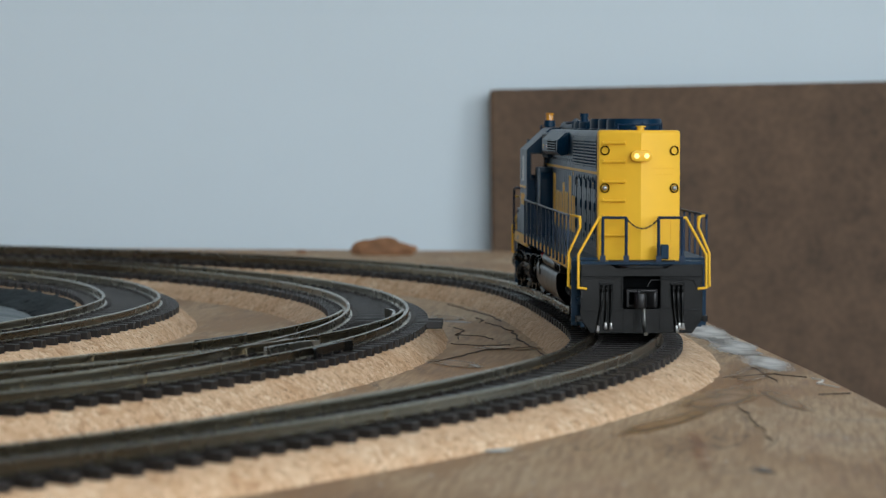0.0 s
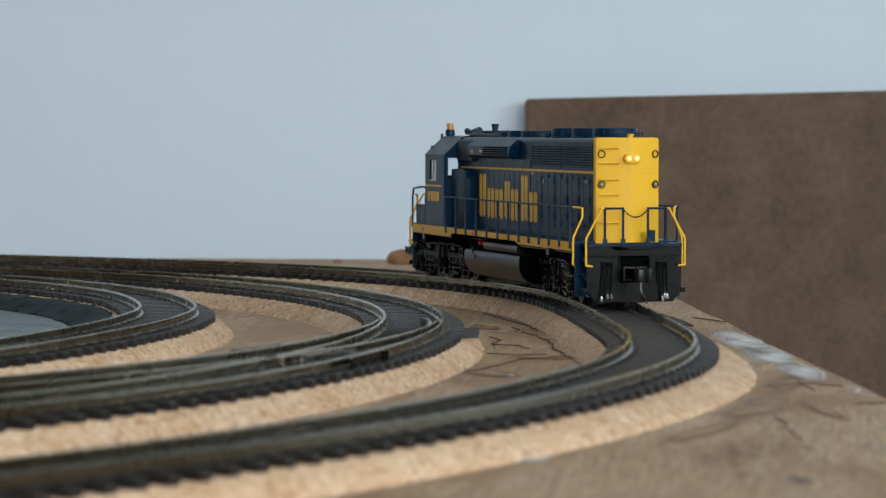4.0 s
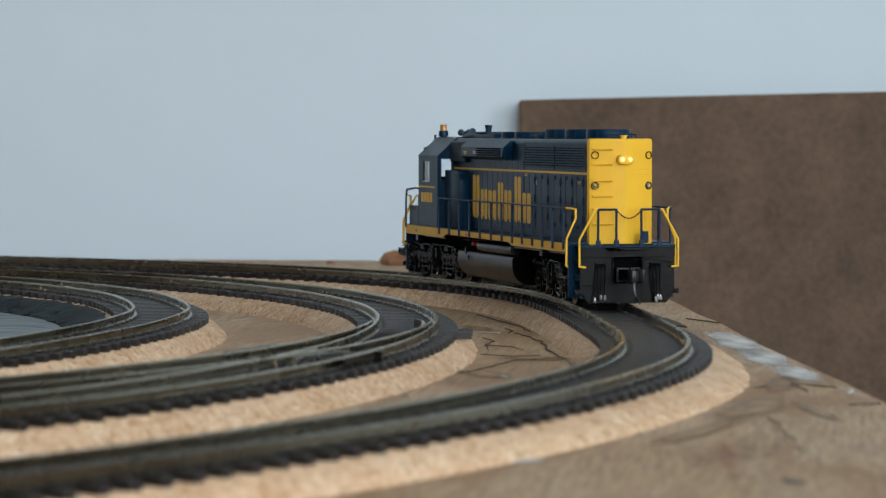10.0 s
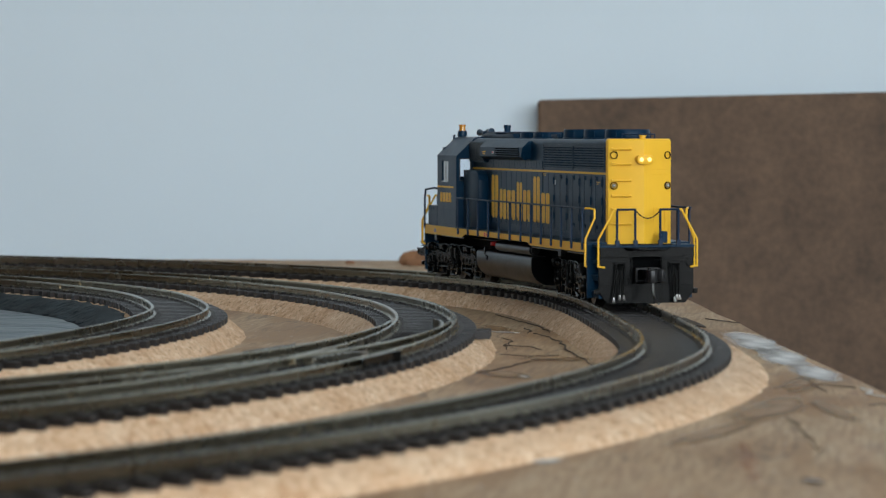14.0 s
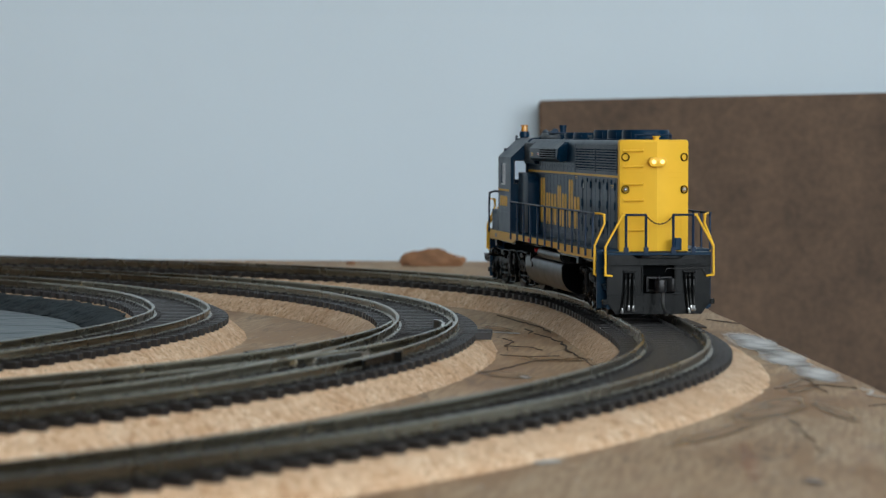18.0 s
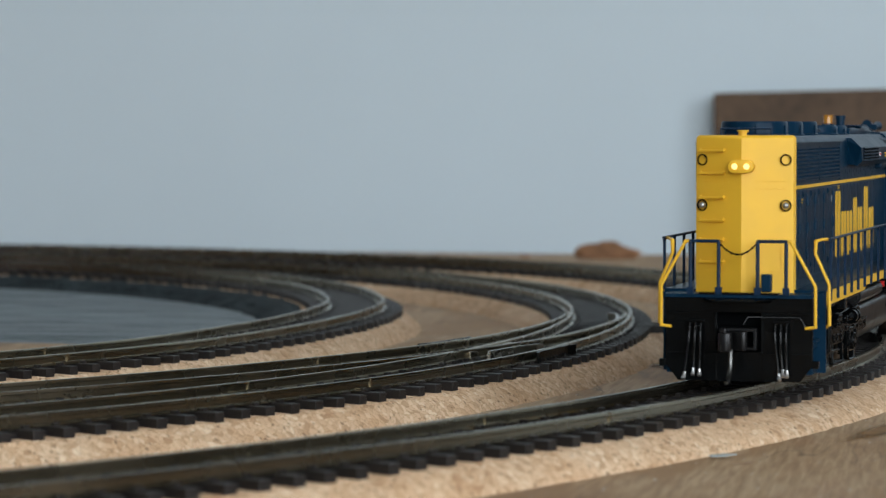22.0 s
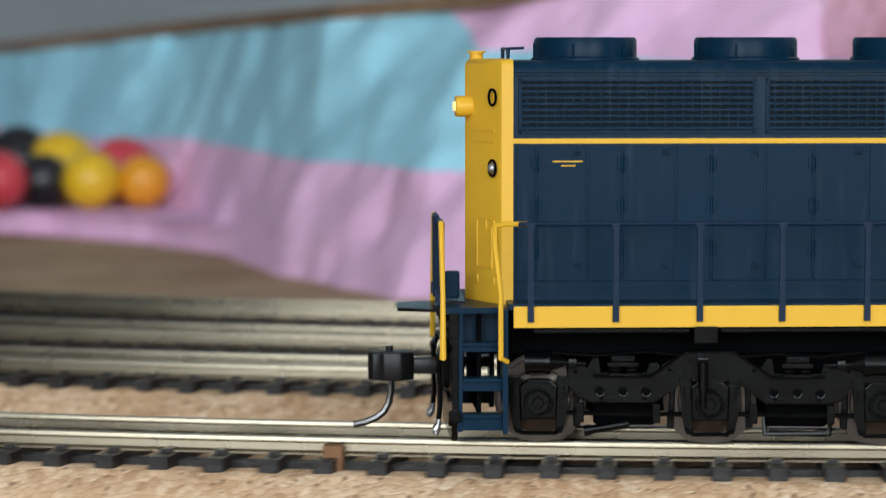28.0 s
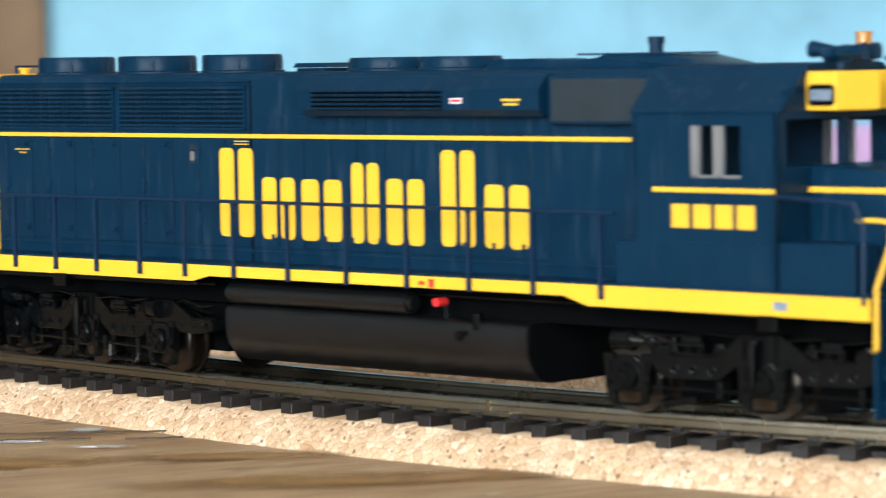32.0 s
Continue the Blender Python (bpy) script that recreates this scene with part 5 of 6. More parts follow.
def truck(centre, turn):
    tr = new("truck")
    tr.parent = LOCO
    tr["label"] = "black six-wheel truck with detailed side frames"
    tr.matrix_basis = pose(centre / 1000, 0, 0, 0, 0, turn)
    # core and gear cases carry the shade between the frames in their colour
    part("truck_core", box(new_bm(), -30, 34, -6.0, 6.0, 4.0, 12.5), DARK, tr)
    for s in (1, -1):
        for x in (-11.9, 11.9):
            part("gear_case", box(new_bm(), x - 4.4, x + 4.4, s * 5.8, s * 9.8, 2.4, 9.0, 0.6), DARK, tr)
    part("end_transom", box(new_bm(), 36.2, 38.8, -13.2, 13.2, 8.2, 10.4, 0.5), BLACK, tr)
    for s in (1, -1):
        y0, y1 = s * 11.2, s * 13.2
        part("side_frame", prism(new_bm(), SIDE_OUTLINE, "y", y0, y1, 0.22), BLACK, tr)
        # rolled top edges, ribs beside the middle axle and the cast holes
        for lo, hi in ((4, 9), (11, 15)):
            part("frame_flange", wire(new_bm(), [(u, y1 - s * 0.05, v - 0.15) for u, v in SIDE_OUTLINE[lo - 1:hi]], 0.26, 6), BLACK, tr, smooth=True)
        bm = new_bm()
        for u in (-3.3, -1.6, 2.2):
            box(bm, u - 0.22, u + 0.22, y1 - s * 0.2, y1 + s * 0.35, 9.4, 13.2)
        for u, v in ((-17.6, 8.8), (17.4, 8.6), (22, 10.6)):
            box(bm, u - 2.2, u + 2.2, y1 - s * 0.2, y1 + s * 0.25, v - 0.18, v + 0.18)
        part("rib", bm, BLACK, tr)
        for x in (-12, 12):
            for k in (-3.2, 0, 3.2):
                bm = new_bm()
                c = Vector((x + k, y1, 7.5))
                wire(bm, [c + Vector((0.62 * math.cos(a * math.pi / 5), s * 0.06, 0.62 * math.sin(a * math.pi / 5))) for a in range(11)], 0.13, 5)
                part("hole_rim", bm, BLACK, tr, smooth=True)
                # no hole is cut: a near-black disc paints the shade inside it
                part("hole_shade", rod(new_bm(), (c.x, y1 - s * 0.2, c.z), (c.x, y1 + s * 0.04, c.z), 0.55, 10), DARK, tr)
        bm = new_bm()
        for u, v in ((-18.6, 10.2), (-5.6, 10.6), (6.0, 10.6), (19.0, 10.6), (-9, 6.6), (9, 6.6), (-15, 6.6), (15, 6.6), (30.2, 9.0), (33.4, 9.0), (36.8, 9.4), (25.8, 12.2)):
            bmesh.ops.create_uvsphere(bm, u_segments=6, v_segments=4, radius=0.33, matrix=Matrix.Translation((u, y1, v)))
        part("rivet", bm, BLACK, tr, smooth=True)
        for x in (-23.76, 0, 23.76):
            axle_box(x, s, tr)
        # spring seats in the two dips of the frame
        for x in (-12, 12):
            bm = new_bm()
            box(bm, x - 2.2, x + 2.2, s * 11.0, s * 13.9, 11.0, 11.7, 0.15)
            box(bm, x - 1.7, x + 1.7, s * 11.2, s * 14.1, 11.7, 12.7, 0.25)
            box(bm, x - 2.0, x + 2.0, s * 11.4, s * 13.6, 9.7, 10.1, 0.1)
            part("spring_cap", bm, BLACK, tr)
            for e in (-1, 1):
                bm = new_bm()
                turns = [(x + e * 1.1 + 0.75 * math.cos(a), s * 12.8 + 0.75 * math.sin(a), 9.9 + 0.055 * i) for i, a in ((i, i * 0.8) for i in range(24))]
                part("coil_spring", wire(bm, turns, 0.2, 5), BLACK, tr, smooth=True)
            bm = new_bm()
            prism(bm, [(x - 5.8, 9.8), (x - 4.2, 12.3), (x - 3.4, 12.3), (x - 3.0, 9.8)], "y", s * 11.3, s * 12.9, 0.15)
            prism(bm, [(x + 3.0, 9.8), (x + 3.6, 11.6), (x + 4.8, 11.6), (x + 5.6, 9.8)], "y", s * 11.3, s * 12.9, 0.15)
            part("stop_lug", bm, BLACK, tr)
        # brake cylinders with bands, rod end and bracket
        for x, e in ((-25.6, 1), (24.6, -1)):
            bm = new_bm()
            rod(bm, (x, s * 13.8, 11.7), (x + e * 3.4, s * 13.8, 11.7), 1.55, 20)
            for q in (0.1, 3.0):
                rod(bm, (x + e * q, s * 13.8, 11.7), (x + e * (q + 0.5), s * 13.8, 11.7), 1.75, 20)
            rod(bm, (x + e * 3.4, s * 13.8, 11.7), (x + e * 5.4, s * 13.8, 11.6), 1.3, 16, 0.55)
            rod(bm, (x + e * 5.0, s * 13.8, 11.6), (x + e * 8.4, s * 13.6, 11.4), 0.35, 8)
            box(bm, x + e * 6.6 - 0.6, x + e * 6.6 + 0.6, s * 12.8, s * 14.2, 10.8, 12.2, 0.15)
            part("brake_cylinder", bm, BLACK, tr, smooth=True)
        for pts in (((-22, 13.4, 13.0), (-16, 13.2, 12.6), (-9, 13.0, 13.2), (-4, 13.2, 12.8)), ((4, 13.4, 12.6), (9, 13.1, 13.0), (15, 13.1, 12.6), (21, 13.4, 13.4)),
                    ((28, 12.6, 12.6), (31, 13.0, 13.6), (35, 12.4, 12.4), (38, 11.8, 12.8)), ((29, 12.0, 13.6), (33, 12.2, 12.0), (37.5, 11.6, 11.4))):
            part("air_line", wire(new_bm(), [(a, s * b, c) for a, b, c in pts], 0.3, 6), BLACK, tr, smooth=True)
        # brake rigging under the frame
        for x in (-12, 12):
            bm = new_bm()
            wire(bm, [(x - 8.2, s * 12.8, 4.5), (x + 8.2, s * 12.8, 4.4)], 0.36, 6)
            for e in (-6.0, 4.6):
                box(bm, x + e - 0.55, x + e + 0.55, s * 12.2, s * 13.4, 3.2, 5.9, 0.12)
            part("brake_rod", bm, BLACK, tr)
            bm = new_bm()
            if x < 0:
                rod(bm, (x - 5.0, s * 13.2, 2.1), (x + 0.8, s * 13.2, 3.1), 0.62, 10)
                rod(bm, (x - 5.4, s * 13.2, 2.0), (x - 4.4, s * 13.2, 2.2), 0.8, 10)
            else:
                wire(bm, [(x - 4.6, s * 13.0, 4.2), (x - 4.4, s * 13.2, 1.9), (x + 4.4, s * 13.2, 1.9), (x + 4.6, s * 13.0, 4.2)], 0.34, 6)
                box(bm, x - 4.0, x + 4.0, s * 12.4, s * 13.2, 1.5, 2.3, 0.1)
            part("slack_adjuster", bm, BLACK, tr, smooth=True)
            for e in (-1, 1):
                bm = new_bm()
                prism(bm, [(x + e * 6.0, 2.4), (x + e * 7.0, 2.2), (x + e * 7.2, 8.0), (x + e * 6.4, 8.0)], "y", s * 8.6, s * 10.6, 0.12)
                part("brake_shoe", bm, BLACK, tr)
        bm = new_bm()
        rod(bm, (-1.0, s * 14.6, 5.6), (-1.0, s * 14.6, 12.0), 0.5, 10)
        rod(bm, (-1.0, s * 14.6, 8.2), (-1.0, s * 14.6, 11.6), 0.72, 10)
        box(bm, -1.8, -0.2, s * 13.2, s * 15.0, 11.9, 12.6, 0.15)
        part("snubber", bm, BLACK, tr, smooth=True)
    sets = []
    for x in (-23.76, 0, 23.76):
        bm = new_bm()
        rod(bm, (0, -9.4, 0), (0, 9.4, 0), 1.1, 10)
        for s in (1, -1):
            rod(bm, (0, s * 6.9, 0), (0, s * 7.5, 0), 6.5, 36)
            rod(bm, (0, s * 7.5, 0), (0, s * 10.0, 0), 5.85, 36)
            rod(bm, (0, s * 9.95, 0), (0, s * 10.2, 0), 4.6, 30, 4.2)
        for k in range(4):
            a = k * math.pi / 2
            for s in (1, -1):
                rod(bm, (2.8 * math.cos(a), s * 10.0, 2.8 * math.sin(a)), (2.8 * math.cos(a), s * 10.3, 2.8 * math.sin(a)), 0.4, 6)
        w = part("wheelset", bm, WHEEL, tr, "browned steel wheels on an axle", smooth=True)
        w.matrix_basis = pose(x / 1000, 0, 0.00585)
        sets.append(w)
    return sets


WHEELSETS = truck(29.4, -7.1) + truck(180.2, 7.1)


# ---- scenery beyond the tracks: a half-built hill of foam, paper and cloth ----
def loft(name, pairs, f0, f1, mat, parent, steps=36, rows=6, crease=0.0012, label="", seed=0.0, folds=0.0, tucks=()):
    """A sheet between foot and crown lines, from share f0 to f1 of the height, with soft folds and 3 mm thickness."""
    foot, crown = [Vector(a) for a, b in pairs], [Vector(b) for a, b in pairs]
    cols = []
    for i in range(len(pairs) - 1):
        for k in range(steps + (i == len(pairs) - 2)):
            u = k / steps
            cols.append((foot[i].lerp(foot[i + 1], u), crown[i].lerp(crown[i + 1], u)))
    bm = new_bm()
    grid = []
    for a, b in cols:
        out = Vector((a.x - b.x, a.y - b.y, 0.0))
        out = out.normalized() if out.length > 1e-5 else Vector((-0.7, -0.7, 0))
        line = []
        for r in range(rows + 1):
            lo, hi = f0(a, b), f1(a, b)
            z = lo + (hi - lo) * r / rows
            t = (z - a.z) / max(1e-6, b.z - a.z)
            p = a.lerp(b, min(1, max(0, t)))
            p.z = z
            run = (a - foot[0]).length
            q = p.z + 0.9 * run
            drape = folds * min(1.0, run * 14) * (noise.noise(Vector((q * 36, run * 5, seed))) + 0.4 * noise.noise(Vector((q * 80, run * 8, seed + 4))))
            drape -= sum(0.7 * math.exp(-((p.z - c - 0.0008 * noise.noise(Vector((run * 60, c * 90, 0)))) / 0.0011) ** 2) for c in tucks)
            n = drape + noise.noise(Vector((p.x * 26 + p.z * 14 + seed, p.y * 26, p.z * 9))) + 0.45 * noise.noise(Vector((p.x * 80 - p.z * 60, p.y * 80 + seed, p.z * 30)))
            line.append((bm.verts.new(p + out * (n * crease * 2)), bm.verts.new(p + out * (n * crease * 2 - 0.004))))
        grid.append(line)
    for u, v in zip(grid, grid[1:]):
        for r in range(rows):
            bm.faces.new((u[r][0], v[r][0], v[r + 1][0], u[r + 1][0]))
            bm.faces.new((u[r][1], u[r + 1][1], v[r + 1][1], v[r][1]))
        bm.faces.new((u[0][0], u[0][1], v[0][1], v[0][0]))
        bm.faces.new((u[rows][0], v[rows][0], v[rows][1], u[rows][1]))
    for e in (grid[0], grid[-1]):
        for r in range(rows):
            bm.faces.new((e[r][0], e[r + 1][0], e[r + 1][1], e[r][1]))
    return part(name, bm, mat, parent, label, unit=1, smooth=True)


def hill():
    h = thing("scenery_hill", "half-built layout hill of pink and blue foam with soiled cloth panel", "model scenery")
    right = [((0.960, 0.430, 0), (0.900, 0.480, 0.084)), ((0.767, 0.323, 0), (0.737, 0.403, 0.090)), ((0.693, 0.405, 0), (0.700, 0.417, 0.090))]
    white = [((0.693, 0.405, 0), (0.700, 0.417, 0.086)), ((0.658, 0.459, 0), (0.667, 0.467, 0.086))]
    left = [((0.658, 0.459, 0), (0.667, 0.467, 0.089)), ((0.6115, 0.433, 0), (0.632, 0.470, 0.089)), ((0.581, 0.469, 0), (0.622, 0.503, 0.083)), ((0.545, 0.534, 0), (0.609, 0.564, 0.075)),
            ((0.576, 0.609, 0), (0.618, 0.630, 0.072)), ((0.684, 0.775, 0), (0.705, 0.790, 0.069)), ((0.715, 0.890, 0), (0.740, 0.930, 0.062)), ((0.754, 1.013, 0), (0.790, 1.030, 0.060)), ((0.86, 1.10, 0), (0.88, 1.12, 0.060))]
    at = lambda z: (lambda a, b: min(z + 0.0025 * noise.noise(Vector((a.x * 12, a.y * 12, z * 50))), b.z))
    top = lambda a, b: b.z
    foot = lambda a, b: 0.0
    def taper(a, b):
        lean = math.degrees(math.atan2(b.y, b.x)) - 42.6
        return min(b.z - 0.0001, at(0.0615)(a, b) + max(0.0, lean) * 0.013)
    loft("right_flank", right, foot, top, PINK, h, rows=14, crease=0.003, seed=3)
    loft("cloth_panel", white, foot, top, CLOTH, h, rows=60, steps=36, crease=0.003, label="off-white cloth with brown stains", seed=7, folds=1.0, tucks=(0.0320, 0.0610))
    loft("foot_layer", left, foot, at(0.0315), PINK, h, rows=22, crease=0.003, label="pink foam layer", seed=1, folds=1.9)
    loft("middle_layer", left, at(0.0315), taper, BLUE_SHEET, h, rows=22, crease=0.003, label="light blue foam layer", seed=1, folds=1.9)
    loft("crown_layer", left[:5], taper, top, PINK, h, rows=22, crease=0.003, label="pink foam layer", seed=1, folds=1.9)
    # warm pink tissue strips on either side of the cloth
    patch = [((0.6545, 0.4570, 0), (0.6635, 0.4650, 0.090)), ((0.6105, 0.4305, 0), (0.6300, 0.4680, 0.090))]
    loft("tissue_strip", patch, lambda a, b: 0.0618, lambda a, b: 0.090, PINK_WARM, h, rows=8, steps=14, crease=0.002, label="crumpled warm pink tissue", seed=17)
    strip = [((0.7190, 0.3620, 0), (0.7200, 0.4040, 0.092)), ((0.686, 0.403, 0), (0.696, 0.413, 0.092))]
    loft("tissue_strip", strip, lambda a, b: 0.002, lambda a, b: 0.091, PINK_WARM, h, rows=48, steps=30, crease=0.002, label="crumpled warm pink tissue", seed=11, folds=1.6, tucks=(0.0325, 0.0605))
    # cloth foot board and top rubble
    bm = new_bm()
    prism(bm, [(0.585, 0.515), (0.66, 0.43), (0.735, 0.37), (0.76, 0.40), (0.70, 0.50), (0.62, 0.55)], "z", 0.0, 0.0012)
    part("base_sheet", bm, LEDGE, h, unit=1)
    for i, (x, y, sx, sy, z) in enumerate(((0.700, 0.448, 0.034, 0.028, 0.0870), (0.722, 0.424, 0.020, 0.016, 0.0885), (0.672, 0.480, 0.026, 0.020, 0.0865), (0.720, 0.470, 0.040, 0.034, 0.0930))):
        bm = new_bm()
        bmesh.ops.create_icosphere(bm, subdivisions=3, radius=1.0)
        for v in bm.verts:
            n = noise.noise(v.co * 1.7 + Vector((i * 5, 0, 0)))
            v.co = Vector((v.co.x * sx, v.co.y * sy, v.co.z * 0.0060)) * (1 + 0.5 * n)
        bmesh.ops.translate(bm, vec=(x, y, z), verts=bm.verts)
        part("rubble", bm, PLASTER, h, "rust-brown crumbled plaster", unit=1, smooth=True)
    # wooden ledge that carries the upper line
    crest = [(0.6155, 0.5335, 0.0785)] + [b for a, b in left[3:]]
    bm = new_bm()
    ring = []
    for i, c in enumerate(crest):
        d = Vector((0.62, 0.45, 0)).normalized() * 0.075
        ring.append([bm.verts.new(Vector(c) + o) for o in (Vector((0, 0, 0.0)), Vector((0, 0, 0.0045)), d + Vector((0, 0, 0.0045)), d)])
    for u, v in zip(ring, ring[1:]):
        for j in range(4):
            bm.faces.new((u[j], v[j], v[(j + 1) % 4], u[(j + 1) % 4]))
    bm.faces.new(ring[0])
    bm.faces.new(ring[-1][::-1])
    part("upper_ledge", bm, LEDGE, h, "rough brown wooden ledge", unit=1)
    bm = new_bm()
    prism(bm, [(0.585, 0.600), (0.617, 0.662), (0.646, 0.743), (0.650, 0.800), (0.632, 0.856), (0.700, 0.920), (0.76, 0.93), (0.70, 0.76), (0.62, 0.60)], "z", 0.0, 0.0085, 0.003)
    part("apron", bm, PINK, h, "pink cloth apron at the foot", unit=1)
    bm = new_bm()
    box(bm, -0.076, 0.080, -0.016, 0.020, -0.012, -0.0005, 0.001)
    bmesh.ops.transform(bm, matrix=pose(0.686, 0.533, 0.0800, 0, 1.5, -59), verts=bm.verts)
    part("upper_roadbed", bm, PLASTER, h, "brown strip under the parked car", unit=1)
    bm = new_bm()
    prism(bm, [(-0.005, 0.0), (0.004, 0.0), (0.005, 0.006), (0.001, 0.0105), (-0.004, 0.004)], "y", -0.001, 0.001, 0.0005)
    bmesh.ops.transform(bm, matrix=pose(0.607, 0.558, 0.0785, 0, 0, -50), verts=bm.verts)
    part("paper_flap", bm, PINK, h, "small torn pink flap", unit=1)
    # filled body under the crest
    bm = new_bm()
    prism(bm, [(0.70, 0.43), (0.645, 0.52), (0.66, 0.66), (0.72, 0.80), (0.80, 1.00), (0.95, 0.95), (0.93, 0.55)], "z", 0.0, 0.055)
    part("foam_core", bm, PINK, h, unit=1)
    return h


HILL = hill()


def parked_car():
    c = thing("model_freight_car", "black model railway car parked on the hill's wooden ledge", "model railcar")
    c.matrix_world = pose(0.686, 0.533, 0.0800, 0, 1.5, -59)
    bm = new_bm()
    box(bm, -92, 94, -13, 13, 3.0, 46, 1.2)
    part("body", bm, MATT_BLACK, c)
    bm = new_bm()
    box(bm, -86, 88, -9, 9, 5.5, 9.2)
    part("frame", bm, MATT_BLACK, c)
    for x in (-70, 72):
        bm = new_bm()
        box(bm, x - 14, x + 14, -10, 10, 2.5, 7.5, 0.8)
        part("truck_frame", bm, MATT_BLACK, c)
        for d in (-9, 9):
            bm = new_bm()
            rod(bm, (x + d, -9.5, 5), (x + d, 9.5, 5), 5.0, 20)
            part("wheelset", bm, WHEEL, c, smooth=True)
    bm = new_bm()
    box(bm, -46, -33, -13.6, 13.6, 0.5, 7, 1.0)
    part("underbox", bm, WHITE, c, "pale grey underfloor box")
    return c


parked_car()


def foam_backdrop():
    b = thing("foam_board_stack", "upright light blue foam boards on a pink foam layer", "foam boards")
    pts = [(0.800, 1.052), (0.680, 1.128), (0.560, 1.205), (0.462, 1.262)]
    for i, (p, q) in enumerate(zip(pts, pts[1:])):
        u = Vector((q[0] - p[0], q[1] - p[1]))
        n = Vector((u.y, -u.x)).normalized() * 0.02
        bm = new_bm()
        o = 0.0
        prism(bm, [(p[0] + o, p[1] + o), (q[0] + o, q[1] + o), (q[0] - n.x + o, q[1] - n.y + o), (p[0] - n.x + o, p[1] - n.y + o)], "z", 0.033, 0.30)
        part("upright_board", bm, BLUE_FOAM, b, unit=1)
    bm = new_bm()
    prism(bm, [(0.795, 1.030), (0.455, 1.243), (0.490, 1.300), (0.835, 1.085)], "z", 0.0, 0.033, 0.003)
    part("pink_layer", bm, PINK_FOAM, b, unit=1)
    bm = new_bm()
    prism(bm, [(0.622, 1.136), (0.560, 1.175), (0.566, 1.184), (0.628, 1.145)], "z", 0.0285, 0.0326, 0.0008)
    part("torn_edge", bm, PINK_WARM, b, unit=1)
    bm = new_bm()
    box(bm, 0.405, 0.452, 1.235, 1.30, 0.0, 0.34, 0.004)
    tagged(part("timber_post", bm, LEDGE, unit=1), "dark rough timber post standing by the foam boards", "post")
    return b


foam_backdrop()


def lump(name, x, y, sx, sy, sz, mat, label, category, seed, group="", rough=0.35, z=0.0, turn=0.0):
    bm = new_bm()
    bmesh.ops.create_icosphere(bm, subdivisions=4, radius=1.0)
    for v in bm.verts:
        n = noise.fractal(v.co * 1.5 + Vector((seed, seed * 2, 0)), 0.8, 2.1, 4)
        v.co = v.co * (1 + rough * n)
        v.co = Vector((v.co.x * sx, v.co.y * sy, max(-0.35, v.co.z) * sz))
    low = min(v.co.z for v in bm.verts)
    bmesh.ops.translate(bm, vec=(0, 0, -low), verts=bm.verts)
    ob = part(name, bm, mat, unit=1, smooth=True)
    ob.matrix_world = pose(x, y, z, 0, 0, turn)
    return tagged(ob, label, category, group)


lump("bark_chip", 1.452, 0.190, 0.005, 0.0145, 0.0055, CHIP, "brown flake of bark lying on the table", "wood chip", 2.0)
lump("bark_chip", 1.462, 0.232, 0.002, 0.0022, 0.0014, CHIP, "tiny brown crumb of bark on the table", "wood chip", 9.0)
lump("moss_clump", 0.497, 0.733, 0.016, 0.013, 0.0080, MOSS, "dull green moss clump on a cork offcut", "moss", 4.0, "moss clumps", z=0.0050)
lump("moss_clump", 0.518, 0.722, 0.014, 0.017, 0.0095, MOSS_BROWN, "brown and green dried moss clump on a cork offcut", "moss", 5.0, "moss clumps", z=0.0072)
lump("moss_clump", 0.533, 0.712, 0.008, 0.009, 0.008, MOSS_BROWN, "dried brown moss clump on a cork offcut", "moss", 6.0, "moss clumps", z=0.0072)
lump("moss_clump", 0.476, 0.748, 0.0045, 0.0055, 0.0095, MOSS, "dull green moss clump beside a cork offcut", "moss", 16.0, "moss clumps")
bm = new_bm()
prism(bm, [(0.482, 0.736), (0.494, 0.722), (0.510, 0.711), (0.528, 0.698), (0.545, 0.716), (0.530, 0.737), (0.505, 0.757)], "z", 0.0, 0.0080, 0.0015)
tagged(part("cork_offcut", bm, CORK_OLD, unit=1), "thick brown cork offcut lying on the table", "cork")
# dark lump added beneath the pale rock in place of its shadow
lump("rock_shade", 0.500, 0.905, 0.025, 0.038, 0.0085, PLASTER, "dark brown lump standing in for shade under the flat rock", "rock", 12.0, "rocks", rough=0.25, turn=30)
lump("flat_rock", 0.480, 0.912, 0.015, 0.024, 0.0060, ROCK, "flat pale grey rock lying on a dark lump of modelled shade", "rock", 14.0, "rocks", rough=0.2, turn=30, z=0.0040)
lump("flat_rock", 0.528, 0.862, 0.015, 0.022, 0.009, PLASTER, "brown crumbled rock on the table", "rock", 13.0, "rocks", rough=0.3, turn=30)


def ball(x, y, r, mat, label):
    bm = new_bm()
    bmesh.ops.create_uvsphere(bm, u_segments=28, v_segments=18, radius=r)
    ob = part("toy_ball", bm, mat, unit=1, smooth=True)
    ob.matrix_world = pose(x, y, r + 0.0085)
    return tagged(ob, label, "ball", "toy balls")


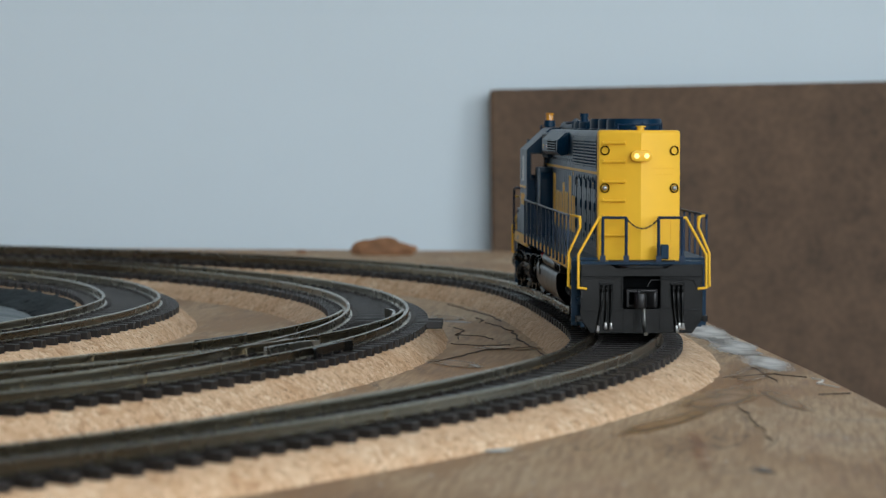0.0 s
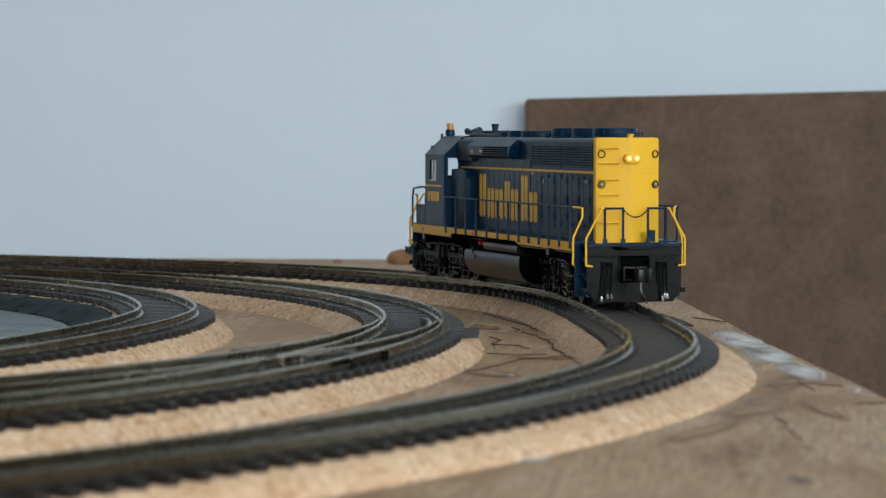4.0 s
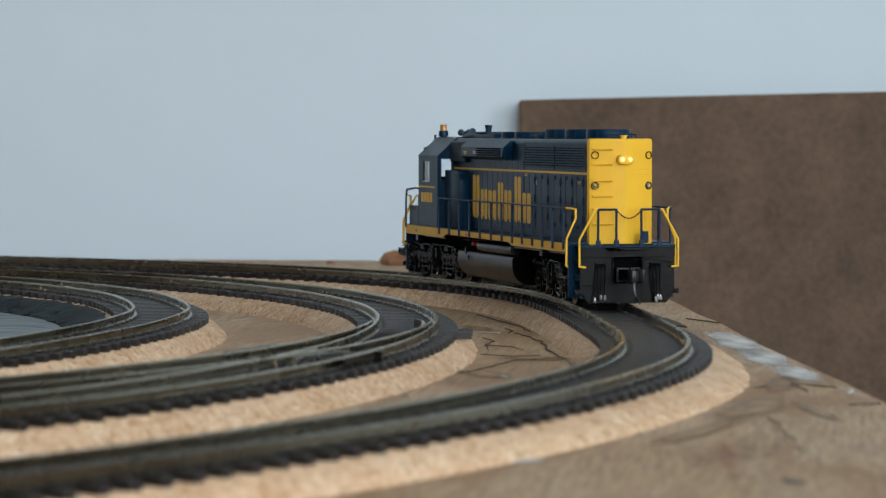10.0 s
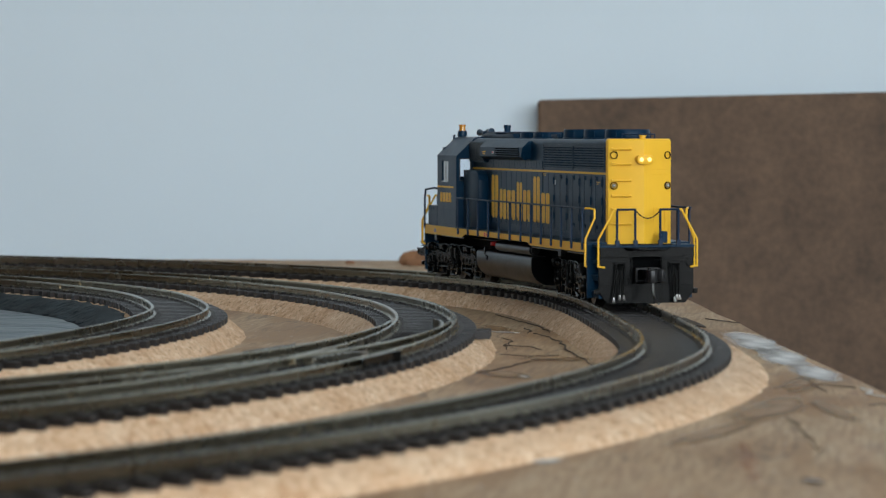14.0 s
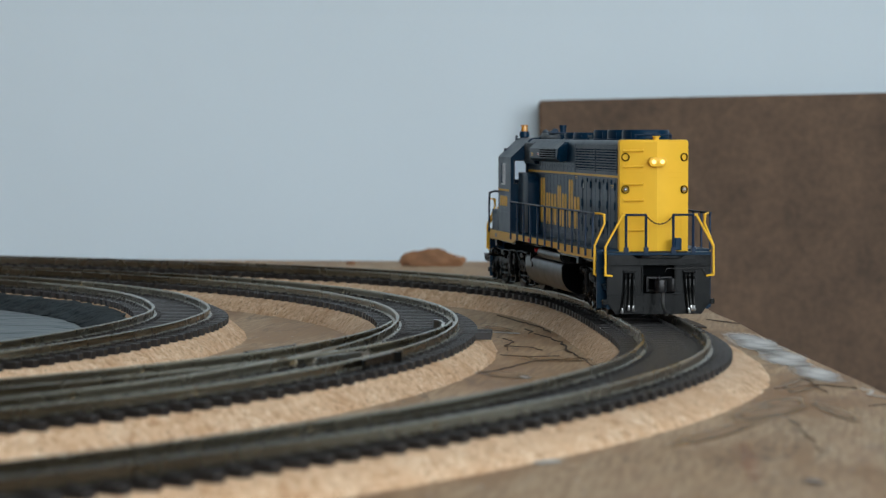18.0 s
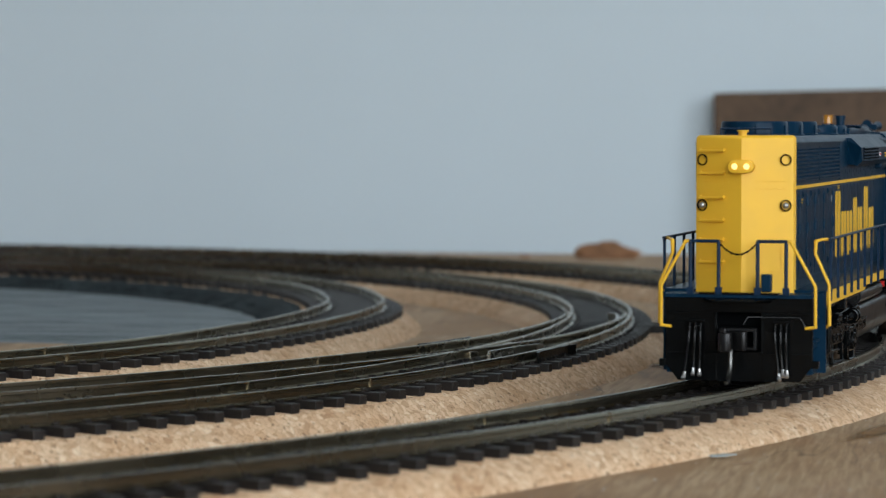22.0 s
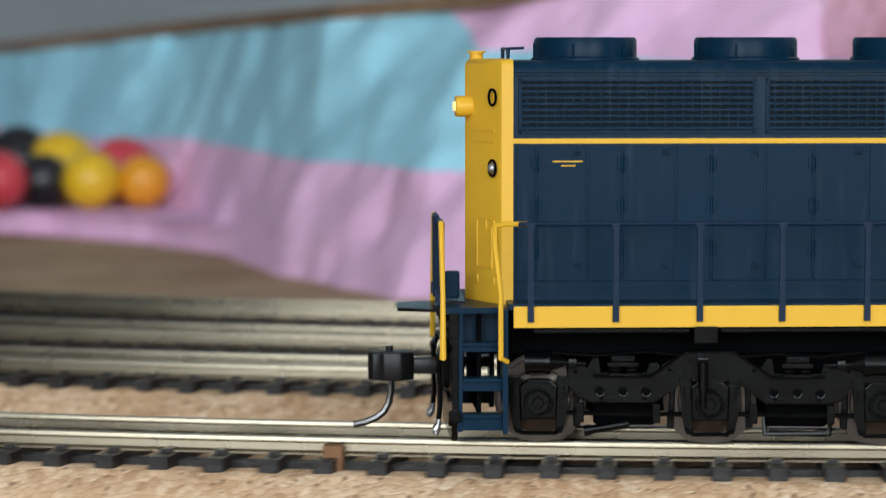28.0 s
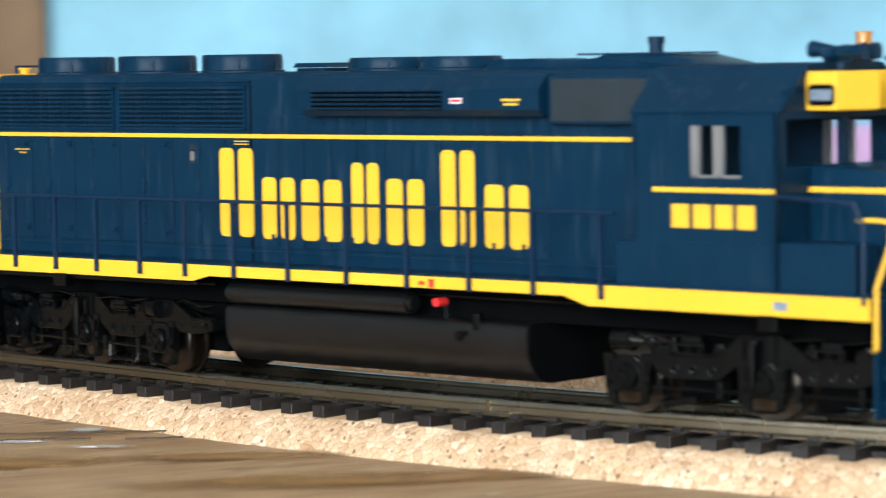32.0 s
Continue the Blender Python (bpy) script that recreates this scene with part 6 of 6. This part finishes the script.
for b, d, r, mat, word in ((50.2, 1.035, 0.0100, BALL_YELLOW, "yellow"), (51.95, 1.032, 0.0102, BALL_RED, "red"), (49.2, 1.038, 0.0092, BALL_ORANGE, "orange"), (51.1, 1.040, 0.0095, BALL_BLACK, "black"),
                           (52.3, 1.058, 0.0125, BALL_BLACK, "black"), (50.75, 1.060, 0.0130, BALL_YELLOW, "yellow"), (49.6, 1.062, 0.0120, BALL_RED, "dark red"), (51.55, 1.066, 0.0140, BALL_BLACK, "black")):
    ball(d * math.cos(radians(b)), d * math.sin(radians(b)), r, mat, "shiny " + word + " toy ball lying on the pink foam")


def pond():
    """Dark painted plaster basin inside the inner track, with a raised rough rim."""
    p = thing("painted_pond", "slate-coloured painted plaster pond inside the inner track", "model pond")
    bm = new_bm()
    rim, n = [], 60
    for i in range(n):
        a = radians(-84 + 84 * i / (n - 1))
        r = radius("inner", math.degrees(a)) - 0.0225
        rim.append((CX + r * math.cos(a), CY + r * math.sin(a)))
    near = [(0.838, 0.445), (0.834, 0.356), (0.850, 0.298), (0.852, 0.240)]
    edge = []
    for c, q in zip([rim[-1]] + near, near + [rim[0]]):
        for k in range(1, 10):
            u = k / 9
            x, y = c[0] + (q[0] - c[0]) * u, c[1] + (q[1] - c[1]) * u
            w = 0.006 * noise.noise((x * 45, y * 45, 1.0)) + 0.003 * noise.noise((x * 140, y * 140, 2.0))
            edge.append((x + w, y))
    outline = rim + edge[:-1]
    cx, cy = 1.02, 0.40
    rings = []
    for k in range(9):
        f = k / 8
        ring = []
        for x, y in outline:
            z = 0.0012 if k < 8 else -0.0005
            ring.append(bm.verts.new((cx + (x - cx) * max(f, 0.02), cy + (y - cy) * max(f, 0.02), z)))
        rings.append(ring)
    m = len(outline)
    for u, v in zip(rings, rings[1:]):
        for j in range(m):
            bm.faces.new((u[j], v[j], v[(j + 1) % m], u[(j + 1) % m]))
    bm.faces.new(rings[0][::-1])
    part("pond_bed", bm, POND, p, unit=1, smooth=True)
    bank = track_line("inner", -80, 5, 0.004)
    sweep("pond_bank", shifted(bank, -0.0222), [(0.0056, 0.0), (0.0056, 0.0046), (0.0040, 0.0052), (0.0010, 0.0050), (-0.0020, 0.0036), (-0.0050, 0.0018), (-0.0075, 0.0008), (-0.0080, 0.0)], 0.0, BANK, p, jitter=0.0026)
    return p


pond()


def broken_slab():
    t = thing("broken_slab", "red-brown broken slab lying in the pond", "slab")
    corners = [(0.975, 0.426), (0.997, 0.382), (1.015, 0.357), (1.110, 0.392), (1.150, 0.410), (1.120, 0.470), (1.030, 0.474)]
    pts = []
    for i, (p, q) in enumerate(zip(corners, corners[1:] + corners[:1])):
        for k in range(7):
            u = k / 7
            w = 0.0045 * noise.noise((i * 3.1 + u * 4, 2.0, 0)) * (u > 0)
            pts.append((p[0] + (q[0] - p[0]) * u + w, p[1] + (q[1] - p[1]) * u + w))
    bm = new_bm()
    prism(bm, pts, "z", 0.0008, 0.0052)
    part("slab", bm, RUST, t, unit=1)
    rnd = random.Random(5)
    for k in range(8):
        u = rnd.random()
        x, y = 0.975 + 0.040 * u, 0.424 - 0.068 * u
        bm = new_bm()
        bmesh.ops.create_icosphere(bm, subdivisions=1, radius=1.0)
        sx, sy, sz = rnd.uniform(0.0012, 0.003), rnd.uniform(0.002, 0.005), rnd.uniform(0.001, 0.0022)
        for v in bm.verts:
            v.co = Vector((v.co.x * sx, v.co.y * sy, v.co.z * sz)) * (1 + 0.4 * noise.noise(v.co * 2 + Vector((k, 0, 0))))
        bmesh.ops.translate(bm, vec=(x - rnd.random() * 0.003, y, 0.0028), verts=bm.verts)
        part("pale_chip", bm, CHIP, t, unit=1)


broken_slab()


# ---- small track fittings and marks ----
def fitting(name, x, y, size, mat, label, category, z=0.0, turn=0.0, bevel=0.0002):
    bm = new_bm()
    a, b, c = size
    box(bm, -a / 2, a / 2, -b / 2, b / 2, 0, c, bevel)
    ob = part(name, bm, mat, unit=1)
    ob.matrix_world = pose(x, y, z, 0, 0, turn)
    return tagged(ob, label, category, name + "s")


def rail_spot(plan, deg, side):
    p, q = track_point(plan, deg), track_point(plan, deg + 0.2)
    t = (q - p).normalized()
    return p.x + t.y * side * 0.0088, p.y - t.x * side * 0.0088, math.degrees(math.atan2(t.y, t.x))


for plan, deg, side in (("middle", -107.3, 1), ("middle", -109.6, -1), ("branch", -102.2, -1), ("outer", -113.2, -1), ("outer", -111.6, 1), ("inner", -54.5, -1), ("inner", -52.3, 1), ("middle", -52.3, -1),
                        ("middle", -51.0, 1), ("inner", -103.5, 1), ("inner", -102.0, -1), ("outer", -158.6, 1), ("branch", -140.5, -1), ("inner", -139.8, 1)):
    x, y, a = rail_spot(plan, deg, side)
    bm = new_bm()
    box(bm, -0.0003, 0.0003, -0.00062, 0.00062, 0.0004, 0.00258)
    box(bm, -0.0055, 0.0055, -0.0013, 0.0013, 0.0, 0.0008, 0.0001)
    ob = part("rail_joiner", bm, STEEL, unit=1)
    ob.matrix_world = pose(x, y, RAIL - 0.00254, 0, 0, a)
    tagged(ob, "bright metal joiner between two rail lengths", "rail joiner", "rail joiners")


def turnout_parts():
    x, y, a = rail_spot("middle", -96.4, -1)
    t = TRACKS[1]
    bm = new_bm()
    prism(bm, [(-0.016, -0.0014), (0.0, -0.0022), (0.017, -0.0030), (0.017, 0.0030), (0.0, 0.0022), (-0.016, 0.0014)], "z", 0, 0.0021, 0.0002)
    ob = part("frog", bm, STEEL, t, "bright cast frog of the turnout", unit=1)
    ob.matrix_basis = pose(x, y, RAIL - 0.00254, 0, 0, a)
    for plan, deg, side, inset, length in (("branch", -95.0, -1, 0.0016, 0.030), ("middle", -97.0, 1, -0.0016, 0.030)):
        x, y, a = rail_spot(plan, deg, side)
        bm = new_bm()
        prism(bm, [(-length / 2, inset + 0.0012 * np.sign(inset)), (-length / 2 + 0.003, inset), (length / 2 - 0.003, inset), (length / 2, inset + 0.0012 * np.sign(inset)), (length / 2, inset + 0.0018 * np.sign(inset)), (length / 2 - 0.003, inset + 0.0007 * np.sign(inset)), (-length / 2 + 0.003, inset + 0.0007 * np.sign(inset)), (-length / 2, inset + 0.0018 * np.sign(inset))], "z", 0, 0.0026)
        ob = part("guard_rail", bm, BLACK, t, unit=1)
        ob.matrix_basis = pose(x, y, RAIL - 0.00254, 0, 0, a)
    for marks in (((-98.4, -1.4), (-97.2, -0.9), (-96.2, 0.2), (-95.6, 1.8), (-95.4, 3.2)), ((-84.6, 5.6), (-83.0, 5.2), (-82.0, 4.0), (-81.6, 2.4))):
        line = []
        for deg, off in marks:
            p, q = track_point("middle", deg), track_point("middle", deg + 0.2)
            u = (q - p).normalized()
            line.append((Vector((p.x + u.y * off / 1000, p.y - u.x * off / 1000)), u))
        sweep("wing_rail", line, [(-0.0004, 0.0), (0.0004, 0.0), (0.0004, 0.0025), (-0.0004, 0.0025)], RAIL - 0.00254, NICKEL, t, "bright flared wing rail")
    for deg in (-82.5, -83.8):
        p, q = track_point("middle", deg), track_point("middle", deg + 0.2)
        u = (q - p).normalized()
        bm = new_bm()
        box(bm, -0.0155, 0.0195, -0.0013, 0.0013, 0, 0.0022, 0.0002)
        ob = part("throw_bar", bm, TIE, t, unit=1)
        ob.matrix_basis = pose(p.x, p.y, CORK_TOP, 0, 0, math.degrees(math.atan2(u.y, u.x)) - 90)


turnout_parts()
fitting("track_block", 0.2955, 0.3018, (0.0028, 0.0034, 0.0036), CHIP, "small brown block wedged against the rail", "block", CORK_TOP, -52)


def smear(x, y, sx, sy, turn, mat, label, seed, z=0.0):
    bm = new_bm()
    n = 40
    pts = []
    for i in range(n):
        a = 2 * math.pi * i / n
        k = 1 + 0.55 * noise.noise((math.cos(a) * 1.8 + seed, math.sin(a) * 1.8, seed)) + 0.25 * noise.noise((math.cos(a) * 6, math.sin(a) * 6, seed))
        pts.append((sx * k * math.cos(a), sy * k * math.sin(a)))
    prism(bm, pts, "z", 0.0002, 0.0004)
    ob = part("table_smear", bm, mat, unit=1)
    ob.matrix_world = pose(x, y, z, 0, 0, turn)
    return tagged(ob, label, "stain", "smears on the table")


smear(0.930, 0.0215, 0.056, 0.0075, 9.3, SMEAR_GLUE, "dried white glue smear on the table edge", 1.3)
smear(0.870, 0.0115, 0.044, 0.0070, 9.3, SMEAR_GLUE, "dried white glue smear on the table edge", 2.7)
smear(0.815, 0.0028, 0.036, 0.0065, 9.3, SMEAR_GLUE, "thin dried white glue smear on the table", 4.1)
smear(1.030, 0.046, 0.030, 0.0025, 10, SPLIT, "dark scratch line on the plywood", 5.5)
smear(0.585, 0.0535, 0.0028, 0.0014, -38, PAINT_DAB, "grey-blue paint dab beside the cork", 8.8, 0.0004)
smear(0.171, 0.489, 0.007, 0.0022, -24, SMEAR_GLUE, "chipped white paint streak on the plywood", 9.4)
smear(0.187, 0.497, 0.005, 0.0024, -24, SMEAR_GLUE, "chipped white paint streak on the plywood", 10.6)
smear(0.181, 0.474, 0.006, 0.0012, -30, SMEAR_GLUE, "thin white scrape on the plywood", 19.2)
smear(0.193, 0.452, 0.022, 0.0060, -24, STAIN, "brown varnish stain on the plywood", 20.5)
smear(0.160, 0.464, 0.018, 0.0090, -24, STAIN, "brown varnish stain on the plywood", 21.4)
smear(0.196, 0.416, 0.045, 0.0100, -20, STAIN, "broad brown varnish stain on the plywood", 22.1)
smear(0.855, 0.076, 0.014, 0.0085, 66, STAIN, "brown varnish stain on the plywood", 23.6)
smear(0.800, 0.086, 0.016, 0.0075, 30, STAIN, "brown varnish stain on the plywood", 24.3)
smear(0.985, 0.107, 0.022, 0.0060, 20, STAIN, "brown varnish stain on the plywood", 26.8)
smear(0.967, 0.103, 0.008, 0.0022, 60, SMEAR_GLUE, "small pale scrape on the plywood", 25.2)
smear(0.792, 0.079, 0.006, 0.0016, 20, SMEAR_GLUE, "small pale scrape on the plywood", 11.6)

smear(0.702, 0.0125, 0.040, 0.0085, -9, STAIN, "glossy brown varnish stain beside the cork", 13.2)
smear(0.650, 0.0235, 0.036, 0.0055, -15, STAIN, "glossy brown varnish stain beside the cork", 14.7)
smear(0.775, 0.0065, 0.030, 0.0055, -2, STAIN, "glossy brown varnish stain beside the cork", 15.9)


def crack(points, wide, label, mat=None):
    """A thin dark split in the veneer along a wavering line."""
    bm = new_bm()
    rnd = random.Random(len(points) + int(points[0][0] * 10000))
    line = []
    for p, q in zip(points, points[1:]):
        for k in range(6):
            u = k / 6
            line.append((p[0] + (q[0] - p[0]) * u + rnd.uniform(-0.0006, 0.0006), p[1] + (q[1] - p[1]) * u + rnd.uniform(-0.0006, 0.0006)))
    line.append(points[-1])
    left, right = [], []
    for i, p in enumerate(line):
        a, b = Vector(line[max(0, i - 1)]), Vector(line[min(len(line) - 1, i + 1)])
        n = Vector((a.y - b.y, b.x - a.x)).normalized() * wide * 0.45 * rnd.uniform(0.3, 1.0) * (0.2 + math.sin(math.pi * (i + 0.5) / len(line)))
        left.append((p[0] + n.x, p[1] + n.y))
        right.append((p[0] - n.x, p[1] - n.y))
    prism(bm, left + right[::-1], "z", 0.0003, 0.0006)
    tagged(part("veneer_crack", bm, mat or SPLIT, unit=1), label, "crack", "cracks in the plywood")


smear(0.700, -0.0040, 0.030, 0.0035, 12, STAIN, "orange-brown varnish streak on the plywood", 33.1)
smear(0.600, 0.0150, 0.040, 0.0022, 4, RED_CHALK, "faint red chalk streak on the plywood", 34.6)
smear(0.575, 0.0490, 0.0060, 0.0016, -30, RED_CHALK, "faint red chalk streak beside a paint dab", 35.9)
smear(0.560, 0.0020, 0.0055, 0.0022, 20, DARK_DAB, "dark blue-grey paint spot on the plywood", 36.2)
crack([(0.930, 0.0330), (0.910, 0.0285), (0.880, 0.0235)], 0.0008, "dark elongated knot in the plywood near its edge")
crack([(0.800, 0.0060), (0.772, 0.0020), (0.750, -0.0010)], 0.0003, "fine dark split in the plywood near its edge")
crack([(0.690, 0.0085), (0.665, 0.0050), (0.640, 0.0030), (0.612, 0.0000)], 0.0002, "fine dark split running along the plywood grain")
crack([(0.765, -0.0090), (0.757, -0.0120), (0.748, -0.0112), (0.738, -0.0160)], 0.0008, "thin white paint squiggle on the plywood", GLUE)
crack([(0.905, 0.0960), (0.900, 0.0880), (0.888, 0.0830)], 0.0003, "short dark split in the plywood veneer")
crack([(0.868, 0.0935), (0.862, 0.0850), (0.866, 0.0760)], 0.0003, "cross split in the plywood veneer")
crack([(0.940, 0.1010), (0.925, 0.0955), (0.905, 0.0960), (0.885, 0.0930)], 0.0003, "wandering dark split in the plywood veneer")
crack([(1.056, 0.1150), (1.020, 0.1025), (0.997, 0.0945), (0.964, 0.0875)], 0.0005, "dark split in the plywood beside the cork")
crack([(0.960, 0.092), (0.943, 0.086), (0.923, 0.0805), (0.883, 0.0745), (0.851, 0.0675), (0.821, 0.0620)], 0.0006, "long dark split in the plywood veneer")
crack([(0.985, 0.098), (0.972, 0.094), (0.958, 0.094)], 0.0005, "short dark split in the plywood veneer")
crack([(0.800, 0.092), (0.822, 0.086), (0.846, 0.082), (0.858, 0.070)], 0.0006, "curved brown split in the plywood veneer")
crack([(0.763, 0.0130), (0.775, 0.0000), (0.766, -0.0085)], 0.0004, "dark split in the plywood near the edge")
crack([(0.718, -0.0110), (0.722, -0.0185)], 0.0010, "dark gouge at the plywood edge")
crack([(1.042, 0.0400), (1.021, 0.0280)], 0.0012, "dark gouge in the plywood")
crack([(0.168, 0.4905), (0.176, 0.4880), (0.183, 0.4840)], 0.0005, "dark purple-grey pencil stroke on the plywood")
crack([(0.170, 0.5000), (0.186, 0.4920), (0.199, 0.4850)], 0.0005, "dark split in the plywood veneer")
crack([(0.188, 0.4800), (0.197, 0.4765)], 0.0003, "thin pencil line on the plywood")
lump("cork_crumb", 0.2085, 0.4985, 0.0022, 0.0016, 0.0030, CHIP, "dark crumbled seam in the cork edge", "cork crumb", 31.0, turn=60)


# ---- what moves ----
RUN = [(0.0, -89.42), (0.5, -83.86), (1.0, -78.05), (1.5, -73.9), (2.0, -72.4), (2.4, -72.3), (5.5, -72.3), (10.0, -72.3), (14.5, -72.3), (15.8, -72.32), (16.5, -72.6), (17.0, -73.55),
       (17.5, -75.25), (18.0, -77.4), (18.5, -80.6), (19.0, -83.64), (19.5, -86.5), (20.0, -89.2), (20.5, -92.04), (21.0, -95.79), (21.5, -99.07), (22.0, -102.19),
       (22.5, -105.39), (23.0, -108.93), (23.5, -112.2), (24.0, -115.3), (24.5, -118.41), (25.5, -124.5), (26.5, -130.64), (27.0, -134.23), (27.5, -137.56), (28.0, -140.75),
       (28.5, -144.03), (29.0, -147.28), (29.5, -150.6), (30.0, -153.89), (30.5, -157.28), (31.0, -160.68), (31.5, -164.19), (32.0, -167.84)]


def where(t):
    """Angle of the rear truck about the curve's centre, eased between the timed places."""
    for (a, u), (b, v) in zip(RUN, RUN[1:]):
        if t <= b:
            i = [r[0] for r in RUN].index(a)
            u0 = RUN[max(0, i - 1)]
            v1 = RUN[min(len(RUN) - 1, i + 2)]
            k = (t - a) / (b - a)
            su = (v - u0[1]) / max(1e-6, b - u0[0]) * (b - a)
            sv = (v1[1] - u) / max(1e-6, v1[0] - a) * (b - a)
            if abs(v - u) < 0.12:
                su = sv = 0
            k2, k3 = k * k, k * k * k
            return (2 * k3 - 3 * k2 + 1) * u + (k3 - 2 * k2 + k) * su + (3 * k2 - 2 * k3) * v + (k3 - k2) * sv
    return RUN[-1][1]


LEAN = [(19.4, 0.0), (20.0, -0.45), (20.5, -0.8), (21.0, -1.1), (21.6, -0.7), (22.3, 0.0)]


def loco_pose(deg, t=0.0):
    """The engine on its two trucks; LEAN is how far their side play turns it, in degrees, at each time."""
    a = track_point("outer", deg)
    d = 14.27
    for _ in range(5):
        b = track_point("outer", deg + d)
        d += math.degrees((0.1519 - (b - a).length) / RA)
    b = track_point("outer", deg + d)
    u = (b - a).normalized()
    o = a - u * 0.0283
    turn = float(np.interp(t, *zip(*LEAN)))
    return pose(o.x, o.y, RAIL, 0, 0, math.degrees(math.atan2(u.y, u.x)) + turn)


def motions():
    times = [i * 0.25 for i in range(129)]
    walk(LOCO, [(t, loco_pose(where(t), t)) for t in times])
    fine = [i * 0.1 for i in range(321) if i <= 24 or i >= 158 or i % 40 == 0]
    for w in WHEELSETS:
        x, z = w.location.x, w.location.z
        walk(w, [(t, pose(x, 0, z, 0, math.degrees(radians(where(t)) * RA / 0.00585), 0)) for t in fine])


motions()
